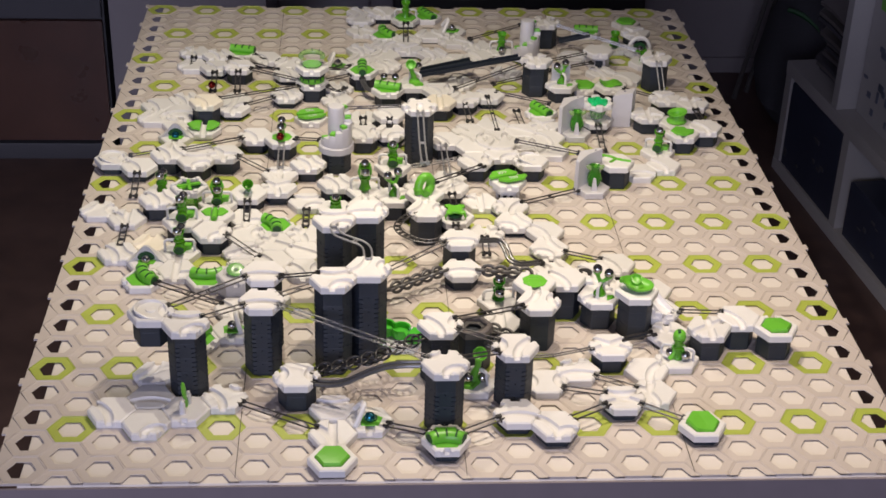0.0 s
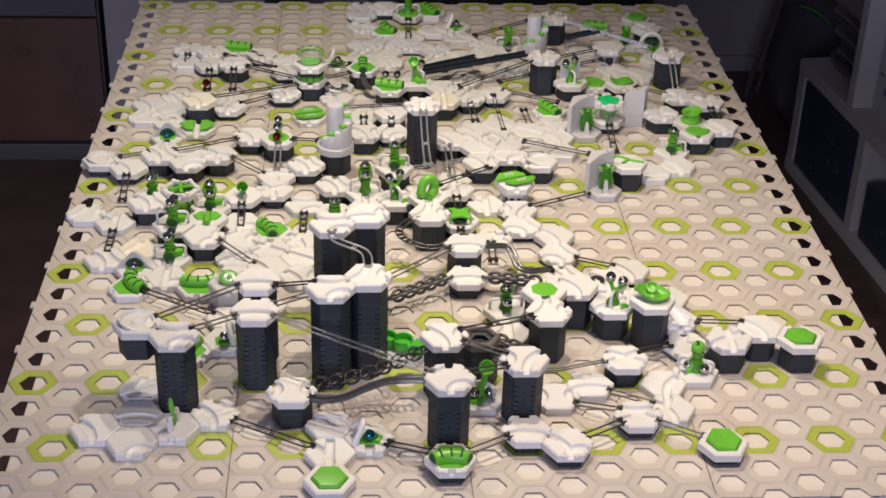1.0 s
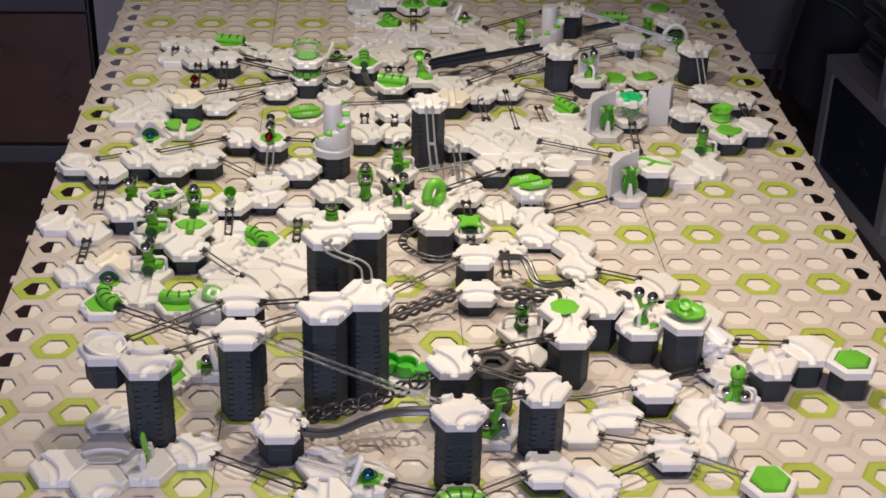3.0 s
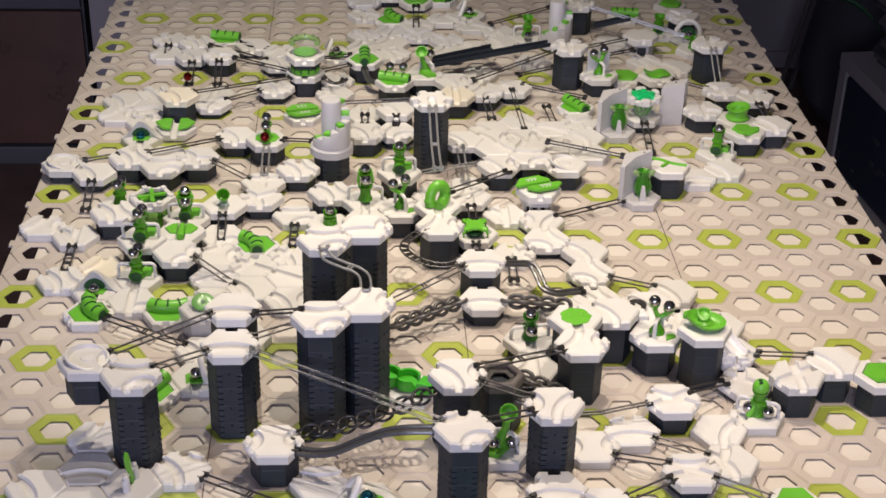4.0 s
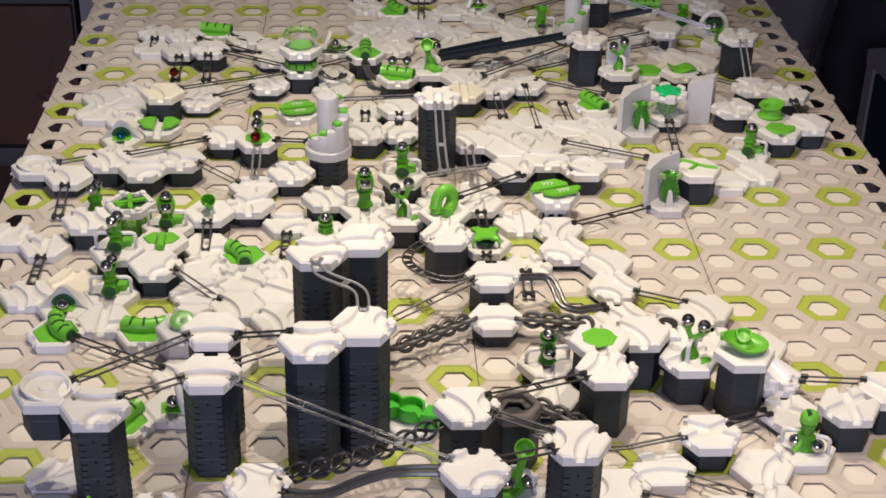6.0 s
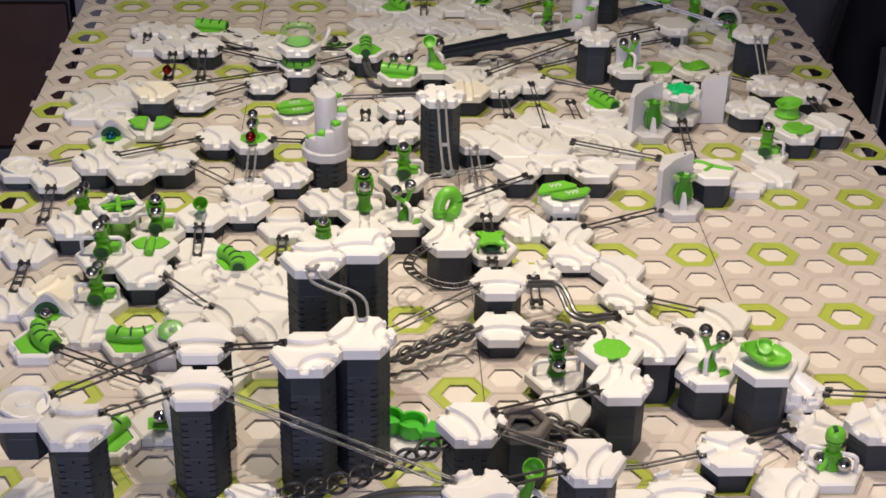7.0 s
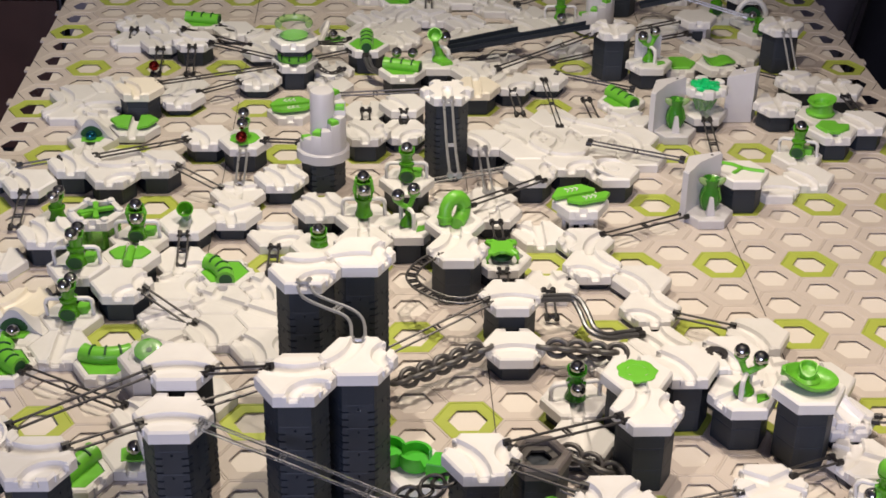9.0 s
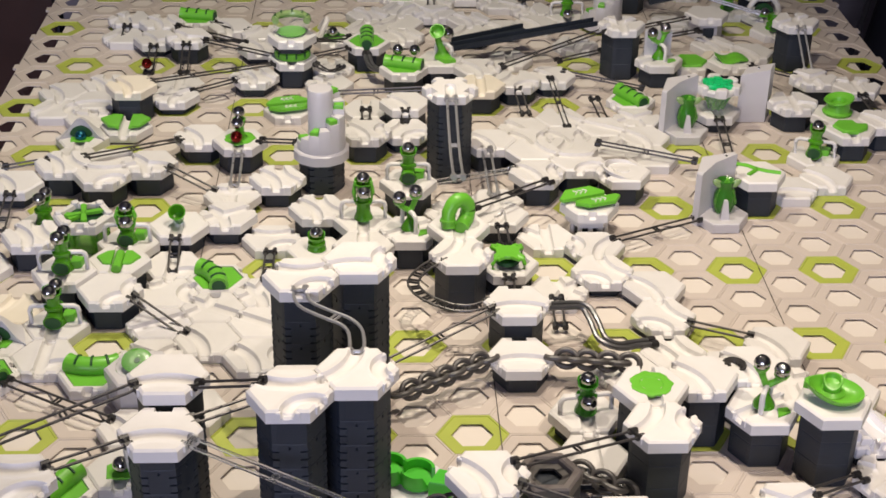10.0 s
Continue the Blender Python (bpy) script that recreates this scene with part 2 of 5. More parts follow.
def tile_mesh(grooves="", well=0.0, notches=None, thick=0.2, n=26, material=None, crenels=()):
    if notches is None:
        notches = sorted({int(d) for word in grooves.split() for d in word}) or (1, 4)
    key = (grooves, well, tuple(notches), tuple(crenels), thick, material.name if material else "")
    if key in TILES:
        return TILES[key]
    ap = 0.495
    s = ap / S
    a, b = np.array([1.0, 0.0]) * s / n, np.array([0.5, S]) * s / n
    index, pts = {}, []
    for i in range(-n, n + 1):
        for j in range(-n, n + 1):
            if abs(i + j) <= n:
                index[i, j] = len(pts)
                pts.append(i * a + j * b)
    p = np.array(pts)
    edge = np.min([ap - p @ edge_dir(k) for k in range(6)], axis=0)
    for word in grooves.split():        # bring the lattice onto the groove's edge so that it runs clean
        i, j = int(word[0]), int(word[1])
        g = groove_distance(p, i, j)
        e = 1e-4
        grad = np.stack([(groove_distance(p + (e, 0), i, j) - g) / e, (groove_distance(p + (0, e), i, j) - g) / e], axis=1)
        for stop in (0.116, 0.09):
            near = (np.abs(g - stop) < 0.6 * s / n) & (edge > 0.02)
            p[near] -= ((g - stop)[:, None] * grad)[near]
            g = np.where(near, stop, g)
    z = np.full(len(p), thick)
    dist = np.min([ap - p @ edge_dir(k) for k in range(6)], axis=0)
    depth = np.zeros(len(p))
    lip = np.zeros(len(p))
    for word in grooves.split():
        g = groove_distance(p, int(word[0]), int(word[1]))
        depth = np.maximum(depth, np.where(g < 0.115, 0.095 * np.clip(1 - (g / 0.125) ** 2, 0, 1) ** 0.6, 0))
        lip = np.maximum(lip, 0.014 * np.clip((0.175 - g) / 0.03, 0, 1))
    z += np.where(depth > 0, 0, lip * 0.45)
    if well:
        q = np.max([np.abs(p @ edge_dir(k)) for k in range(3)], axis=0)
        depth = np.maximum(depth, np.where(q < well, 0.10, 0))
    z -= np.clip(0.035 - dist, 0, 1) * 0.9
    for k in notches:
        t = np.abs(p @ np.array([-edge_dir(k)[1], edge_dir(k)[0]]))
        e = ap - p @ edge_dir(k)
        depth = np.maximum(depth, np.where((t < 0.075) & (e < 0.06), 0.11, 0))
    for k in crenels:
        t = np.abs(p @ np.array([-edge_dir(k)[1], edge_dir(k)[0]]))
        e = ap - p @ edge_dir(k)
        depth = np.maximum(depth, np.where((t < 0.11) & (e < 0.13), 0.13, 0))
    z -= depth
    bm = bmesh.new()
    vs = [bm.verts.new((x, y, h)) for (x, y), h in zip(p, z)]
    for (i, j), k in index.items():
        if (i + 1, j) in index and (i, j + 1) in index:
            bm.faces.new((vs[k], vs[index[i + 1, j]], vs[index[i, j + 1]]))
        if (i + 1, j) in index and (i + 1, j - 1) in index:
            bm.faces.new((vs[k], vs[index[i + 1, j - 1]], vs[index[i + 1, j]]))
    rim = [e for e in bm.edges if e.is_boundary]
    low = {}
    for e in rim:
        for v in e.verts:
            if v not in low:
                low[v] = bm.verts.new((v.co.x, v.co.y, 0))
    for e in rim:
        u, v = e.verts
        bm.faces.new((u, v, low[v], low[u]))
    for k in notches:
        n1 = edge_dir(k)
        for side in (-1, 1):
            cx, cy = n1[0] * (ap - 0.01) - n1[1] * 0.125 * side, n1[1] * (ap - 0.01) + n1[0] * 0.125 * side
            q = [(cx + n1[0] * u - n1[1] * v, cy + n1[1] * u + n1[0] * v) for u, v in ((-0.04, -0.04), (0.035, -0.03), (0.035, 0.03), (-0.04, 0.04))]
            prism(bm, q, thick - 0.13, thick - 0.02, 0.012)
    TILES[key] = mesh_of(bm, "track_tile", [material or WHITE], sharp=32)
    return TILES[key]


BLOCKS = {}


def block_mesh(high, toothed=False):
    """One moulded height block: a hexagonal prism, plain with shallow steps or with saw-toothed corners and a slot in its flat faces."""
    key = (high, toothed)
    if key in BLOCKS:
        return BLOCKS[key]
    rows = max(1, round(high / (0.133 if toothed else 0.1)))
    dz = (high - 0.02) / rows
    levels = [(0.0, 0, 0), (0.012, 0, 0)]           # height, tooth, slot
    for j in range(rows):
        z = 0.012 + j * dz
        if toothed:
            levels += [(z + 0.004, -1, 0), (z + 0.026, -1, 0), (z + 0.03, 1, 0)]
            if j == rows - 1:
                levels += [(z + 0.045, 0.8, 0), (z + 0.05, 0.8, 1), (z + 0.095, 0.35, 1), (z + 0.10, 0.3, 0)]
            levels += [(z + dz - 0.002, 0.0, 0)]
        else:
            levels += [(z + 0.002, 0.25, 0), (z + dz * 0.93, 0.0, 0)]
    levels += [(high, 0, 0)]
    marks = (0.16, 0.22, 0.468, 0.475, 0.525, 0.532, 0.78, 0.84)
    bm = bmesh.new()
    rings = []
    for z, tooth, slot in levels:
        ring = []
        for k in range(6):
            a, b = math.radians(60 * k), math.radians(60 * k + 60)
            p = Vector((math.cos(a), math.sin(a), 0)) * (0.4 / S)
            q = Vector((math.cos(b), math.sin(b), 0)) * (0.4 / S)
            n = (p + q).normalized()
            low = 0.006 if z < 0.012 or z == high else 0.0
            ring.append(bm.verts.new(p * (0.985 + (0.018 if tooth > 0 else 0.06) * tooth - low) + Vector((0, 0, z))))
            for u in marks:
                push = (0.006 if tooth > 0 else 0.032) * tooth if u in (0.16, 0.84) else 0.0 if u not in (0.475, 0.525) else (-0.035 if slot and toothed else 0.0)
                ring.append(bm.verts.new(p.lerp(q, u) + n * (push - low) + Vector((0, 0, z))))
        rings.append(ring)
    m = len(rings[0])
    for A, B in zip(rings, rings[1:]):
        for k in range(m):
            bm.faces.new((A[k], A[(k + 1) % m], B[(k + 1) % m], B[k]))
    bm.faces.new(rings[-1])
    bm.faces.new(rings[0][::-1])
    BLOCKS[key] = mesh_of(bm, "tower_block", [DARK], smooth=False)
    return BLOCKS[key]


def tower(c, r, top, foot=0.0, label="", toothed=False):
    """A stack of dark height blocks under a tile whose upper face is at top."""
    high = top - 0.2 - foot
    if high < 0.05:
        return
    root = base("height_tower", c, r, foot)
    tagged(root, label or ("tall stack of dark slate plastic height blocks" if high > 1 else "low dark slate plastic height block under a tile"), "tower", "height towers")
    z = 0.0
    while z < high - 0.05:
        b = 0.4 if high - z > 0.35 else round(high - z, 2)
        part("block", block_mesh(round(b, 2), (high > 1.15 or toothed) and z + b < high - 0.05 + (0.4 if toothed else 0)), None, root, at=pose(0, 0, z * D))
        z += b
    return root


TILE_LABEL = "white plastic hexagonal track tile with curved marble grooves"


def tile(c, r, h, grooves="", turn=0, well=0.0, material=None, label="", foot=0.0, stack=True, name="track_tile", notches=None, crenels=()):
    """A tile with its upper face at h, on height blocks where it stands above the plates."""
    ob = new(name, tile_mesh(grooves, well, notches, material=material, crenels=crenels))
    ob.matrix_basis = placed(c, r, h - 0.2, 60 * turn)
    tagged(ob, label or TILE_LABEL, "track tile", "track tiles")
    if stack:
        tower(c, r, h, foot)
    return ob

# ---- the room ----


def slab(name, x0, y0, z0, x1, y1, z1, material, parent=None, inset=0.0, label="", kind="", category=""):
    bm = bmesh.new()
    box(bm, x0 / D, y0 / D, z0 / D, x1 / D, y1 / D, z1 / D, inset / D)
    ob = part(name, bm, material, parent)
    if label or kind:
        tagged(ob, label, category, "", kind)
    return ob


slab("floor", -3.2, -3.2, -0.1, 4.2, 3.1, 0.0, WOOD, kind="structure", label="dark reddish brown wooden floor")
NORTH = 2.94
slab("wall_north", -3.2, NORTH, 0.0, 4.2, NORTH + 0.15, 2.7, WALLM, kind="structure", label="plain grey painted wall in half darkness")
slab("wall_west", -3.35, -3.35, 0.0, -3.2, 3.1, 2.7, WALLM, kind="structure")
slab("wall_east", 4.2, -3.35, 0.0, 4.35, 3.1, 2.7, WALLM, kind="structure")
slab("ceiling", -3.35, -3.35, 2.7, 4.35, 3.1, 2.8, WALLM, kind="structure")
# unseen south wall behind the camera; its window opening is assumed, for the added daylight
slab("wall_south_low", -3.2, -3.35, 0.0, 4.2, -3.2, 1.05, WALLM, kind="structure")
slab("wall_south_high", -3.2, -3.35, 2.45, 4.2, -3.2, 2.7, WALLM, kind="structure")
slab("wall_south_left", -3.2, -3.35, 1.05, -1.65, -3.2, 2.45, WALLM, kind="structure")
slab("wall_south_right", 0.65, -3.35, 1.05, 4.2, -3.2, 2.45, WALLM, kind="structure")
slab("baseboard", 1.242, NORTH - 0.012, 0.0, 4.2, NORTH - 0.002, 0.05, WALLM, kind="structure")
slab("black_screen", 0.46, NORTH - 0.05, 0.0, 1.24, NORTH - 0.003, 2.2, BLACK, label="tall black lacquered panel against the far wall", category="screen")
slab("wall_pier", -0.306, 2.302, 0.0, 0.105, NORTH - 0.002, 2.68, WALLM, kind="structure", label="grey painted wall pier standing before the far wall")
slab("wall_panel", 0.11, NORTH - 0.03, 0.0, 0.383, NORTH - 0.003, 2.2, WALLD, label="dark grey panel against the far wall", category="panel")
slab("wall_panel", 0.392, NORTH - 0.03, 0.0, 0.457, NORTH - 0.003, 2.2, WALLD, label="narrow dark grey panel beside the black one", category="panel")

side = new("sideboard")
side.matrix_basis = pose(-1.012, 2.49, 0)
tagged(side, "dark brown fronted sideboard on a blue grey plinth", "sideboard")


def local_slab(name, parent, x0, y0, z0, x1, y1, z1, material, inset=0.0, label=""):
    bm = bmesh.new()
    box(bm, x0 / D, y0 / D, z0 / D, x1 / D, y1 / D, z1 / D, inset / D)
    return part(name, bm, material, parent, label)


local_slab("plinth", side, -0.7, -0.193, 0.0, 0.685, 0.25, 0.045, BLUEGREY, 0.004)
local_slab("carcass", side, -0.7, -0.17, 0.047, 0.69, 0.25, 0.95, BLUEGREY, 0.004)
local_slab("front_panel", side, -0.7, -0.19, 0.055, 0.02, -0.172, 0.40, BROWN, 0.003)
local_slab("front_panel", side, 0.026, -0.19, 0.055, 0.685, -0.172, 0.40, BROWN, 0.003)
local_slab("drawer_front", side, -0.7, -0.19, 0.408, 0.685, -0.172, 0.66, BLUEGREY, 0.003)

# low white shelf along the right of the table
shelf = new("cube_shelf")
SHELF = pose(1.642, 0.997, 0, 0, 0, 6)      # it stands slightly askew to the table
shelf.matrix_basis = SHELF
tagged(shelf, "low white cube shelf with boxes in its cells", "shelf")
local_slab("bottom_board", shelf, 0.0, 0.0, 0.0, 0.38, 1.26, 0.035, SHELFW, 0.002)
local_slab("top_board", shelf, 0.0, 0.0, 0.288, 0.38, 1.26, 0.322, SHELFW, 0.002)
for y in (0.0, 0.41, 0.83, 1.223):
    local_slab("upright", shelf, 0.002, y, 0.036, 0.378, y + 0.036, 0.287, SHELFW, 0.001)
local_slab("back_board", shelf, 0.36, 0.04, 0.037, 0.375, 1.22, 0.286, SHELFW)
local_slab("tall_upright", shelf, 0.002, 0.93, 0.323, 0.10, 0.962, 0.80, SHELFW, 0.001)
local_slab("tall_upright", shelf, 0.002, 0.446, 0.323, 0.10, 0.478, 0.80, SHELFW, 0.001)
local_slab("upper_board", shelf, 0.0, 0.446, 0.801, 0.38, 0.962, 0.835, SHELFW, 0.002)


def game_box(x, y, z, wide, deep, high, material, turn, label, marks):
    root = new("game_box")
    root.matrix_basis = SHELF @ pose(x, y, z, 0, 0, turn)
    tagged(root, label, "box", "boxes")
    local_slab("carton", root, 0, 0, 0, deep, wide, high, material, 0.004)
    for k in range(marks):
        u, v = min(0.92, max(0.05, random.gauss(0.48, 0.2))), min(0.72, max(0.06, random.gauss(0.38, 0.17)))
        local_slab("printed_patch", root, -0.0025, wide * u, high * v, -0.0005, wide * min(0.97, u + random.uniform(0.015, 0.07)), high * min(0.95, v + random.uniform(0.015, 0.07)), INK if material is SHELFW else BLUEGREY, 0.0, "small printed patch")
    return root


game_box(0.006, 0.876, 0.037, 0.34, 0.3, 0.24, NAVY, 0, "dark navy cardboard box inside the white shelf", 8)
game_box(0.012, 0.47, 0.037, 0.33, 0.3, 0.15, NAVY, 0, "flat dark navy cardboard box inside the white shelf", 6)
big = game_box(0.05, 0.52, 0.323, 0.40, 0.12, 0.40, SHELFW, 0, "white printed game box standing in the white shelf", 60)
local_slab("title_band", big, -0.003, 0.03, 0.285, -0.0006, 0.36, 0.31, GREEN, 0, "green band")
for k in range(5):
    local_slab("title_bar", big, -0.003, 0.33 - 0.06 * k - 0.045, 0.325, -0.0006, 0.33 - 0.06 * k, 0.37, KNOB, 0, "dark title block")

# spare plates stacked on the shelf
stack_root = new("plate_stack")
stack_root.matrix_basis = SHELF @ pose(0.02, 0.966, 0.323)
tagged(stack_root, "uneven stack of grey base plates on the shelf", "plate stack")
for k in range(14):
    bm = bmesh.new()
    dx = random.uniform(-0.02, 0.02)
    z = 0.014 * k
    prism(bm, [((dx + 0.12 + 0.10 * math.cos(math.pi * j / 6) * (1 if j % 2 else 0.82)) / D, (0.15 + 0.15 * math.sin(math.pi * j / 6)) / D) for j in range(12)], z / D, (z + 0.009) / D, 0.02)
    part("spare_plate", bm, RINGGREY if k % 2 else BLUEGREY, stack_root)

# dark bag and tripod in the far corner
bag = new("black_bag")
bag.matrix_basis = pose(1.75, 2.62, 0)
tagged(bag, "slumped black cloth bag with a green strap", "bag")
bm = bmesh.new()
lathe(bm, [(0, 0), (2.8, 0), (3.4, 1.2), (3.5, 3.4), (3.1, 6.0), (2.3, 8.2), (1.1, 9.6), (0, 10.0)], 28)
for v in bm.verts:
    v.co += 0.7 * noise.noise_vector(v.co * 0.35)
    v.co.x, v.co.z = v.co.x * 1.25, max(0, v.co.z)
part("sack", bm, CLOTH, bag)
bm = bmesh.new()
tube(bm, [(-3.4 + 0.4 * k, -2.9 + 0.2 * abs(k - 6), 7.2 - 0.05 * k * k) for k in range(11)], 0.14, 6)
part("strap", bm, DEEP, bag, "dark green strap")
tripod = new("tripod")
tripod.matrix_basis = pose(1.665, 2.78, 0)
tagged(tripod, "folded black camera tripod standing in the corner", "tripod")
for x0, y0, x1, y1 in ((-3.2, -1.6, 0.6, 0), (-2.2, -0.6, 1.1, 0.2), (2.4, 0.6, 0.9, 0.3)):
    bm = bmesh.new()
    tube(bm, [(x0, y0, 0.2), (x0 + (x1 - x0) * 0.5, y0 + (y1 - y0) * 0.5, 9.0)], 0.15, 8)
    tube(bm, [(x0 + (x1 - x0) * 0.45, y0 + (y1 - y0) * 0.45, 8.1), (x1, y1, 18)], 0.21, 8)
    part("leg", bm, LINK, tripod)
bm = bmesh.new()
lathe(bm, [(0, 17.6), (0.7, 17.8), (0.7, 19.5), (0.3, 20), (0.3, 22), (0, 22)], 12, (0.8, 0.1, 0))
part("head", bm, KNOB, tripod)

# ---- table under the plates ----
LEFT, RIGHT, FRONT, BACK = -1.62, 22.62, -2.0, 28.0
table = base("table", 10.5, 13, 0)
table.matrix_basis = pose(0, 0, 0)
tagged(table, "large white topped table under the game plates", "table")
slab("tabletop", -1.02 * S * D, (FRONT - 0.03) * D, Z0 - 0.045, 22.02 * S * D, (BACK + 0.0) * D, Z0 - 0.0034, TABLE, table, 0.002)
slab("front_edge", -1.62 * S * D, (FRONT - 0.09) * D, Z0 - 0.055, 22.62 * S * D, (FRONT - 0.035) * D, Z0 - 0.005, EDGE, table)
for x in (0.03, 0.88):
    for y in (0.0, 1.32):
        slab("leg", x, y, 0, x + 0.05, y + 0.05, Z0 - 0.046, BLUEGREY, table)

# ---- base plates: 6 columns of hexagonal cells each ----


def cell_mesh(material, cut=0):
    bm = bmesh.new()
    levels = [(0.499, -0.066), (0.499, -0.008), (0.492, 0.0), (0.466, 0.0), (0.456, -0.014), (0.292, -0.014), (0.284, -0.02), (0.284, -0.034), (0.30, -0.036), (0.48, -0.036)]
    rings = [[bm.verts.new((x, y, z)) for x, y in hexagon(a)] for a, z in levels]
    for A, B in zip(rings, rings[1:]):
        for j in range(6):
            bm.faces.new((A[j], A[(j + 1) % 6], B[(j + 1) % 6], B[j]))
    if cut:
        bmesh.ops.bisect_plane(bm, geom=bm.verts[:] + bm.edges[:] + bm.faces[:], plane_co=(0, 0, 0), plane_no=(0, -cut, 0), clear_outer=True)
    return mesh_of(bm, "hex_cell", [material], sharp=20)


CELL = {(g, k): cell_mesh(LIME if g else PLATE, k) for g in (0, 1) for k in (0, 1, -1)}


def base_plate(c0, r0):
    root = base("base_plate", c0, r0, 0)
    tagged(root, "beige grey plastic base plate of hexagonal cells with lime rings", "base plate", "base plates")
    for i in range(6):
        even = (c0 + i) % 2 == 0
        for k in range(6 if even else 5):
            r = k if even else k + 0.5
            lime = (even and k == 2) or (not even and k == 4)
            cut = 0
            if even and k == 0:
                cut = 1
            if even and k == 5:
                cut = -1
            part("hex_cell", CELL[int(lime), cut], None, root, at=pose(i * S * D, r * D, 0))
    return root


first = base_plate(-1, -2)
for pc in range(4):
    for pr in range(6):
        if pc or pr:
            p = spot(-1 + 6 * pc, -2 + 5 * pr)
            copy_thing(first, pose(p.x, p.y, p.z))


def border_strip(side):
    """The straight outer edge of the plates, with its small tabs."""
    bm = bmesh.new()
    c = -1 if side < 0 else 22
    off = 0 if c % 2 == 0 else 0.5
    x0 = c * S
    edge = x0 + side * 0.60
    for k in range(31):
        r = -2 + k + (0 if off else 0.5)
        if r > BACK:
            break
        tri = [(x0 + side * 0.29, r), (edge, r - 0.495), (edge, r + 0.495)]
        tri = [(x, min(max(y, FRONT), BACK)) for x, y in tri]
        prism(bm, tri if side < 0 else tri[::-1], -0.066, -0.012)
        if k % 2 == 0:
            box(bm, min(edge, edge + side * 0.10), r - 0.16, -0.066, max(edge, edge + side * 0.10), r + 0.10, -0.012)
    ob = part("plate_border", bm, PLATE, None)
    ob.matrix_basis = pose(0, 0, Z0)
    tagged(ob, "straight beige plastic plate edge with small joining tabs", "plate edge")


border_strip(-1)
border_strip(1)
seams = base("plate_seams", 0, 0, 0)
tagged(seams, "thin dark joints between neighbouring base plates", "joint", "", "structure")
for c in (4.5, 10.5, 16.5):
    for pr in range(6):
        bm = bmesh.new()
        box(bm, c * S - 0.008, -2 + 5 * pr + 0.1, 0.0, c * S + 0.008, 3 + 5 * pr - 0.1, 0.004)
        part("joint", bm, SEAM, seams)

# ---- pieces that belong to tiles; their heights count from the tile's upper face ----
UP = pose(0, 0, 0.2 * D)


def put(t, name, bm, material, label="", turn=0):
    return part(name, bm, material, t, label, at=UP @ pose(0, 0, 0, 0, 0, turn))


def retag(t, label, category):
    return tagged(t, label, category, "special tiles")


def marble(c, r, h, material=None):
    """A steel ball whose lowest point is at h."""
    bm = bmesh.new()
    ball(bm, (0, 0, 0.127), 0.127, 20, 12)
    ob = part("marble", bm, material or CHROME, None)
    ob.matrix_basis = placed(c, r, h)
    word = "dark red" if material is RED else "dark teal" if material is TEAL else "shiny chrome steel"
    return tagged(ob, word + " marble resting on the marble track", "marble", "marbles")


def finish(c, r, h, turn=0, lean=0.0):
    t = tile(c, r, h, "11", turn, 0.36)
    bm = bmesh.new()
    lathe(bm, [(0, -0.095), (0.34, -0.095), (0.345, 0.03), (0.31, 0.075), (0.20, 0.085), (0.10, 0.088), (0, 0.088)], 24)
    for v in bm.verts:      # round to hexagonal, with a leaning, slightly folded top
        a = math.atan2(v.co.y, v.co.x)
        f = math.cos(math.pi / 6) / math.cos((a % (math.pi / 3)) - math.pi / 6)
        v.co.x, v.co.y = v.co.x * f * 1.155, v.co.y * f * 1.155
        if v.co.z > 0 and lean:
            v.co.z += lean * (0.5 * v.co.y - 0.3 * v.co.x) + 0.35 * lean * abs(v.co.x + 0.4 * v.co.y)
    box(bm, -0.07, -0.37, -0.09, 0.07, -0.25, -0.02, 0.01)
    put(t, "landing_pad", bm, GREEN, "bright green domed hexagon insert")
    return retag(t, "white finish tile with a bright green hexagon landing pad", "finish tile")


def arc(cx, cy, rad, a0, a1, z, n=14):
    return [(cx + rad * math.cos(math.radians(a0 + (a1 - a0) * k / n)), cy + rad * math.sin(math.radians(a0 + (a1 - a0) * k / n)), z) for k in range(n + 1)]


